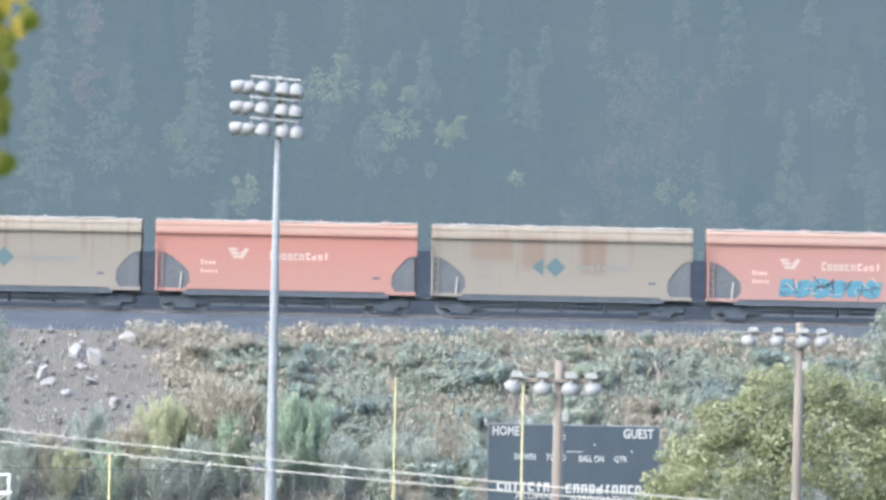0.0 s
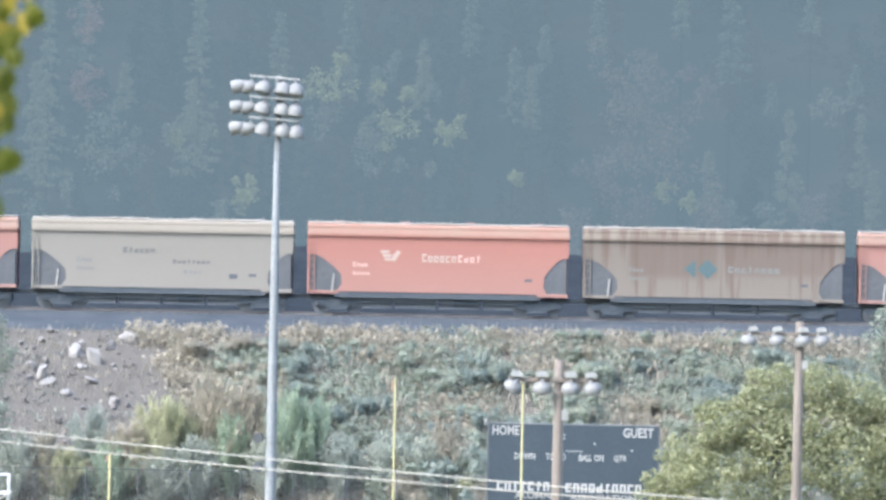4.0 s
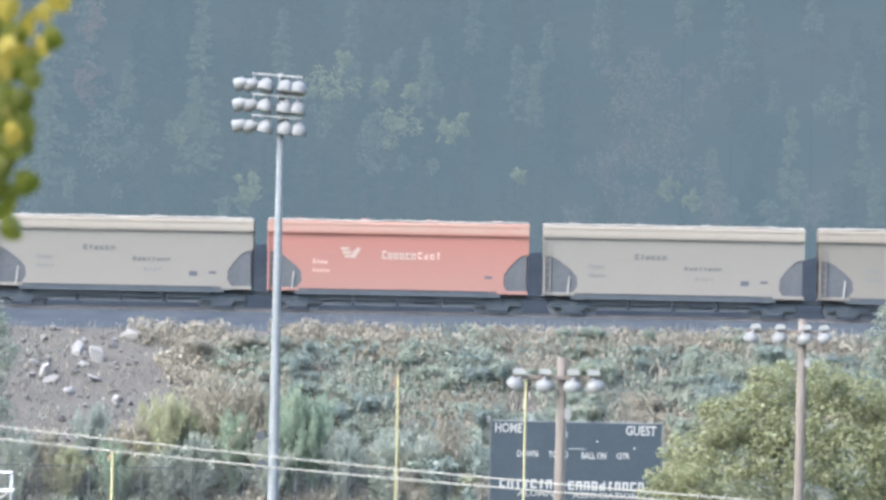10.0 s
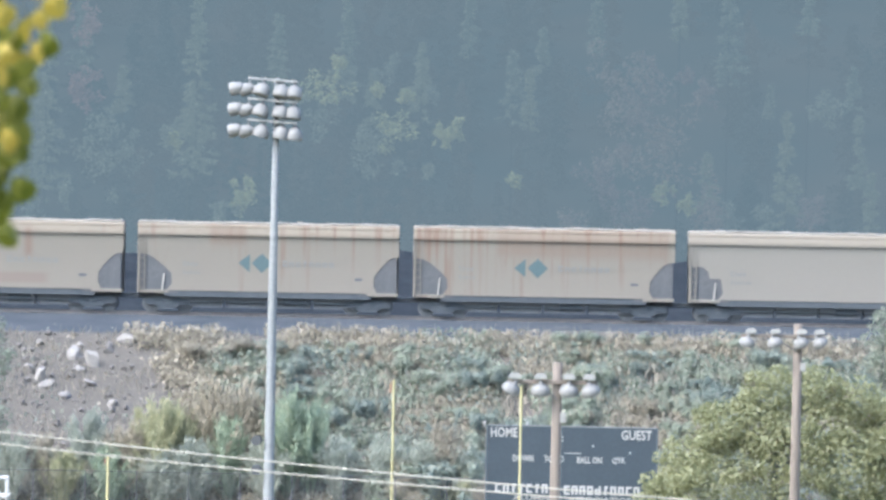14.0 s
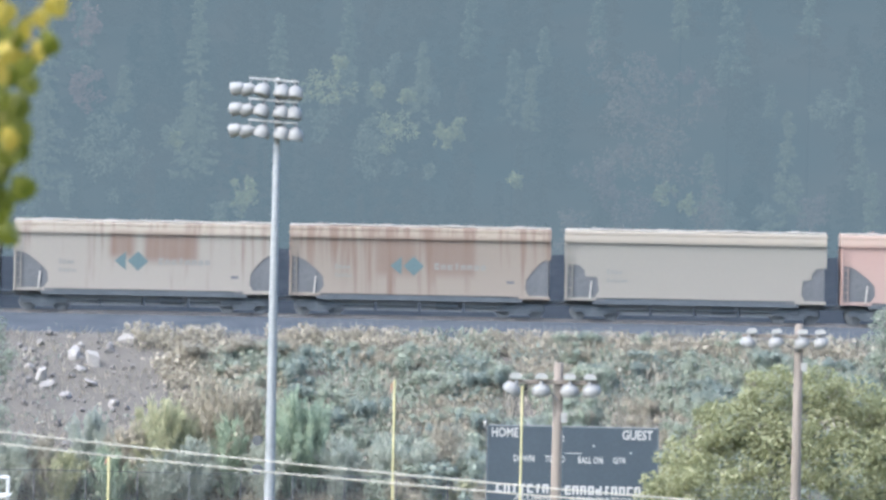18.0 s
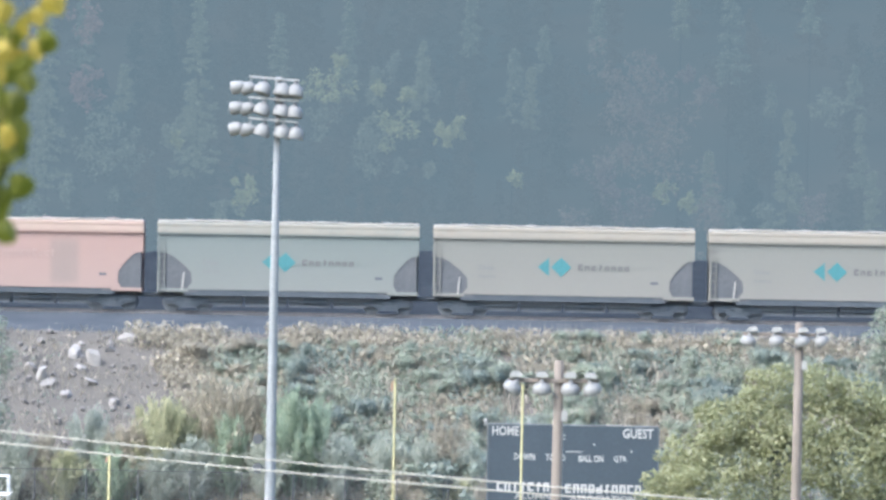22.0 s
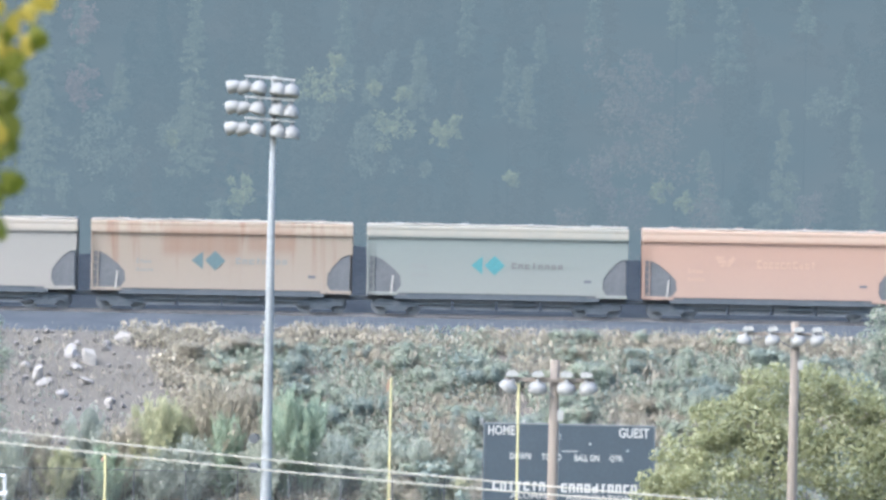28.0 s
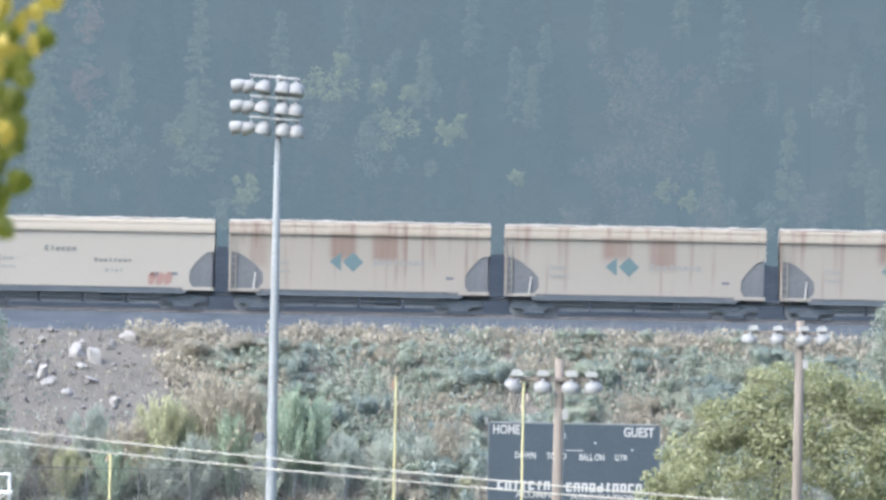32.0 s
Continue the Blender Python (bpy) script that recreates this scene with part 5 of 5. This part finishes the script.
def rocks():
    rng = random.Random(31)
    places = [(-19.35, 406.5, 0.48, 0.28, 0.72), (-18.2, 405.5, 0.46, 0.26, 0.86), (-16.5, 408.0, 0.62, 0.35, 0.42), (-20.95, 404.0, 0.42, 0.3, 0.66), (-18.9, 405.0, 0.40, 0.3, 0.25), (-20.6, 403.4, 0.55, 0.4, 0.25), (-19.5, 402.4, 0.45, 0.4, 0.28), (-17.0, 401.5, 0.34, 0.3, 0.34), (-18.2, 403.6, 0.5, 0.35, 0.22), (-21.6, 405.2, 0.35, 0.3, 0.3), (-15.6, 407.6, 0.42, 0.3, 0.2), (-19.0, 407.6, 0.24, 0.2, 0.3), (-17.5, 407.4, 0.3, 0.2, 0.34)]
    for i, (x, y, a, b, c) in enumerate(places):
        y += 2.5
        ob = part("boulder", rock_form(i + 1, a, b, c), M["rock_pale"] if i in (1, 3, 11) else M["rock"])
        ob.matrix_world = pose(x, y, height(x, y) + c * 0.2, rng.uniform(-32, 32), rng.uniform(-32, 32), rng.uniform(-25, 25) if i < 4 else rng.uniform(0, 360))
        tagged(ob, "pale broken boulder on the gravelly bank", "boulder", "boulders on the bank")
    bm = bmesh.new()
    for i in range(620):
        x, y = rng.uniform(-26, -11), rng.uniform(397, 412)
        if rng.random() < (x + 20) / 14:
            continue
        s = rng.uniform(0.04, 0.09) if rng.random() < 0.75 else rng.uniform(0.09, 0.2)
        z = height(x, y)
        vs = add_box(bm, -s, s, -s * 0.8, s * 0.8, -s * 0.7, s * 0.7, pose(x, y, z + 0.2 * s, rng.uniform(0, 90), rng.uniform(0, 90), rng.uniform(0, 90)))
        for v in vs:
            v.co += Vector((rng.uniform(-1, 1), rng.uniform(-1, 1), rng.uniform(-1, 1))) * s * 0.35
    tagged(part("loose_stones", bm, M["stone"]), "loose pale stones scattered on the bank", "stones", kind="stuff")


rocks()


def leafy_tree(at, tall, blobs, count, size, material, label, seed, trunk_r=0.22):
    g = np.random.default_rng(seed)
    t = thing("tree", at, label, "tree")
    part("trunk", lathe([(trunk_r * 1.3, -0.3), (trunk_r, 0.6), (trunk_r * 0.7, tall * 0.45), (trunk_r * 0.2, tall * 0.85)], 10), M["bark"], t)
    for b in blobs[::2]:
        z0 = min(max(b[2] - 1.6, 1.0), tall * 0.6)
        part("limb", tube((0, 0, z0), (b[0], b[1], b[2]), trunk_r * 0.35, 0.03, 7), M["bark"], t)
    small = []
    for b in blobs:
        for _ in range(9):
            d = g.normal(size=3)
            d /= np.linalg.norm(d)
            d *= np.array(b[3:]) * g.uniform(0.6, 1.0)
            s = g.uniform(0.28, 0.6)
            small.append((b[0] + d[0], b[1] + d[1], b[2] + d[2], s * 1.1, s * 1.1, s * 0.8))
        small.append(b)
    part("crown", leaf_mesh("crown", material, small, count, size, g, shell=0.35, core=0), None, t)
    return t


leafy_tree((14.4, 330, 0), 9.6, [(-4.6, 0, 4.2, 1.0, 1.2, 1.1), (-3.6, 0.4, 5.8, 1.3, 1.5, 1.4), (-2.2, -0.5, 7.3, 1.4, 1.5, 1.3), (-0.3, 0, 8.6, 1.4, 1.4, 1.2), (1.8, 0.3, 8.9, 1.3, 1.4, 1.1), (3.6, 0, 8.4, 1.3, 1.4, 1.2), (5.2, 0, 7.2, 1.4, 1.4, 1.4), (-2.4, -1.2, 4.8, 1.9, 1.6, 1.6), (0.4, -1.4, 6.0, 2.0, 1.7, 1.8), (3.2, -1.2, 5.8, 2.0, 1.7, 1.8), (5.5, -0.6, 4.9, 1.6, 1.5, 1.7), (-3.6, -0.6, 3.2, 1.7, 1.5, 1.3), (0.0, -1.5, 3.4, 2.2, 1.6, 1.5), (3.8, -1.3, 3.3, 2.2, 1.6, 1.5), (2.0, -0.6, 7.3, 1.5, 1.4, 1.2), (4.6, -0.4, 6.3, 1.4, 1.4, 1.2), (-0.6, -0.8, 7.2, 1.4, 1.4, 1.2), (6.6, 0, 8.2, 1.3, 1.3, 1.6)], 40000, 0.098, M["poplar"], "broad green poplar with small pale sunlit leaves", 41, 0.26)
leafy_tree((-23.2, 394.5, 0.8), 11.0, [(0, 0, 9.6, 1.0, 1.0, 1.3), (0.4, 0, 7.8, 1.3, 1.2, 1.5), (-0.4, 0, 6.0, 1.5, 1.4, 1.5), (0.4, -0.3, 4.6, 1.3, 1.4, 1.3)], 5000, 0.09, M["shrub_green"], "grey-green tree at the foot of the bank", 42, 0.16)
leafy_tree((23.3, 406.5, 6.9), 5.2, [(0, 0, 4.2, 0.8, 0.8, 1.0), (0.2, 0, 3.0, 1.1, 1.0, 1.0), (-0.2, 0, 1.9, 1.1, 1.0, 0.9)], 2600, 0.085, M["shrub_green"], "grey-green young tree on the railway bank", 43, 0.1)


# ---- aspen twig close to the camera ----
def aspen():
    rng = random.Random(51)
    t = thing("aspen_tree", (-2.1, 15.0, 11.6), "slender aspen with yellow-green leaves beside the viewpoint", "tree")
    part("trunk", tube((0, 0, -0.9), (0.05, 0, 4.6), 0.06, 0.03, 10), M["bark"], t)
    twig = bmesh.new()
    pts = [(0.04, 0, 4.1), (0.5, 0, 3.95), (0.85, 0, 3.75), (1.08, 0, 3.55), (1.16, 0, 3.30), (1.19, 0, 3.0)]
    for i, (a, b) in enumerate(zip(pts, pts[1:])):
        add_tube(twig, a, b, 0.012 - 0.0018 * i, 0.011 - 0.0018 * i, 6)
    br = part("branch", twig, M["bark"], t)
    outline = [(0.0, 0.0), (0.018, 0.003), (0.027, 0.014), (0.028, 0.026), (0.021, 0.042), (0.008, 0.053), (0.0, 0.058), (-0.008, 0.053), (-0.021, 0.042), (-0.028, 0.026), (-0.027, 0.014), (-0.018, 0.003)]

    def leaf():
        bm = bmesh.new()
        vs = [bm.verts.new((x, 0.12 * abs(x) + 0.02 * math.sin(40 * z), -z)) for x, z in outline]
        mid = bm.verts.new((0, 0, -0.028))
        for i in range(len(vs)):
            bm.faces.new((vs[i], vs[(i + 1) % len(vs)], mid))
        add_tube(bm, (0, 0, 0), (-0.012, 0.0, 0.035), 0.0012, 0.001, 4)
        return bm

    M["aspen_yellow"] = foliage("yellow_aspen_leaf", (0.24, 0.19, 0.015), (0.34, 0.26, 0.03), (0.42, 0.31, 0.12), 0.5)
    green, gold = mesh_of("leaf", leaf(), M["aspen"]), mesh_of("leaf", leaf(), M["aspen_yellow"])
    # sideways and downward place in the hanging spray (centimetres), yellow or green, size
    spots = [(9.0, 1, 1, 1.0), (8.6, 7.5, 0, 1.05), (4.6, 4.5, 1, 1.1), (1.2, 2.5, 1, 1.0), (2.0, 13, 0, 1.1), (3.4, 18.5, 0, 1.15), (0.6, 8.5, 1, 1.0), (6.0, 12.5, 0, 0.8), (4.2, 27, 0, 1.0), (4.8, 33.5, 0, 1.1), (1.0, 24, 0, 1.1), (1.2, 38.5, 0, 1.1), (0.2, 31, 0, 1.1), (-2, 5, 0, 1.1), (-2.5, 14, 1, 1.1), (-2.6, 20, 0, 1.2), (-3.0, 28, 0, 1.1), (-2.2, 35, 0, 1.1), (-2.4, 42, 0, 1.0)]
    spots += [(6.6, -3, 1, 1.1), (2.6, -4, 0, 1.1), (-1.5, -3, 1, 1.1), (-0.6, 11, 0, 1.0), (-0.8, 21, 0, 1.0), (-1.0, 26, 0, 1.2), (2.2, 30, 0, 0.9), (-0.5, 34, 0, 1.1), (2.4, 36, 0, 0.9), (0.0, 0.5, 1, 1.1), (3.0, 7.5, 0, 1.1), (2.2, 10, 1, 0.9), (5.6, 9.0, 1, 0.9), (6.8, 3.0, 1, 0.8), (0.8, 42, 0, 1.0), (-1.8, 45, 0, 1.0), (4.6, 15.5, 0, 0.8), (-4.5, 1, 1, 1.2), (-4.5, 16, 0, 1.2), (-4.6, 31, 0, 1.2)]
    for _ in range(17):
        spots.append((rng.uniform(-6.5, 1.6), rng.uniform(-5, 30), 1 if rng.random() < 0.1 else 0, rng.uniform(0.9, 1.2)))
    for dx, dz, gold_one, s in spots:
        ob = part("leaf", gold if gold_one else green, None, br)
        ob.matrix_basis = Matrix.Translation((1.225 + dx * 0.011, rng.uniform(-0.10, 0.10), 3.40 - dz * 0.0108)) @ pose(0, 0, 0, rng.uniform(-25, 25), rng.uniform(-40, 40), rng.uniform(-50, 50)) @ Matrix.Scale(s * 0.9, 4)
    return br


TWIG = aspen()
SWAY = [(0, 69, 31), (0.5, 78, 35), (1, 69, 55), (1.5, 63, 74), (2, 69, 41), (2.5, 73, 41), (3, 80, 35), (3.5, 79, 39), (5.5, 78, 23), (6, 86, 31), (6.5, 88, 15), (7, 98, 2), (8, 98, -2), (9, 105, -5), (11, 108, -8), (13, 110, -14), (14.5, 108, -10), (17, 110, -10), (19, 106, -6), (20, 106, -8), (23, 102, -5), (25, 104, -3), (28, 94, -2), (29, 93, -3), (30, 94, 0), (32, 98, -2)]


def motions():
    for i, car in enumerate(CARS):
        x0 = (272 + 232.5 + 1.5 - 784 + 489.5 * (i - 1)) / PER_METRE
        walk(car, [(t, Matrix.Translation((x0 - d / PER_METRE, TRACK_Y, RAIL_Z + FIT_SLOPE * (x0 - d / PER_METRE))) @ TILT) for t, d in RUN])
    walk(TWIG, [(t, pose((a - 97) / 913, 0, b / 913)) for t, a, b in SWAY])


motions()
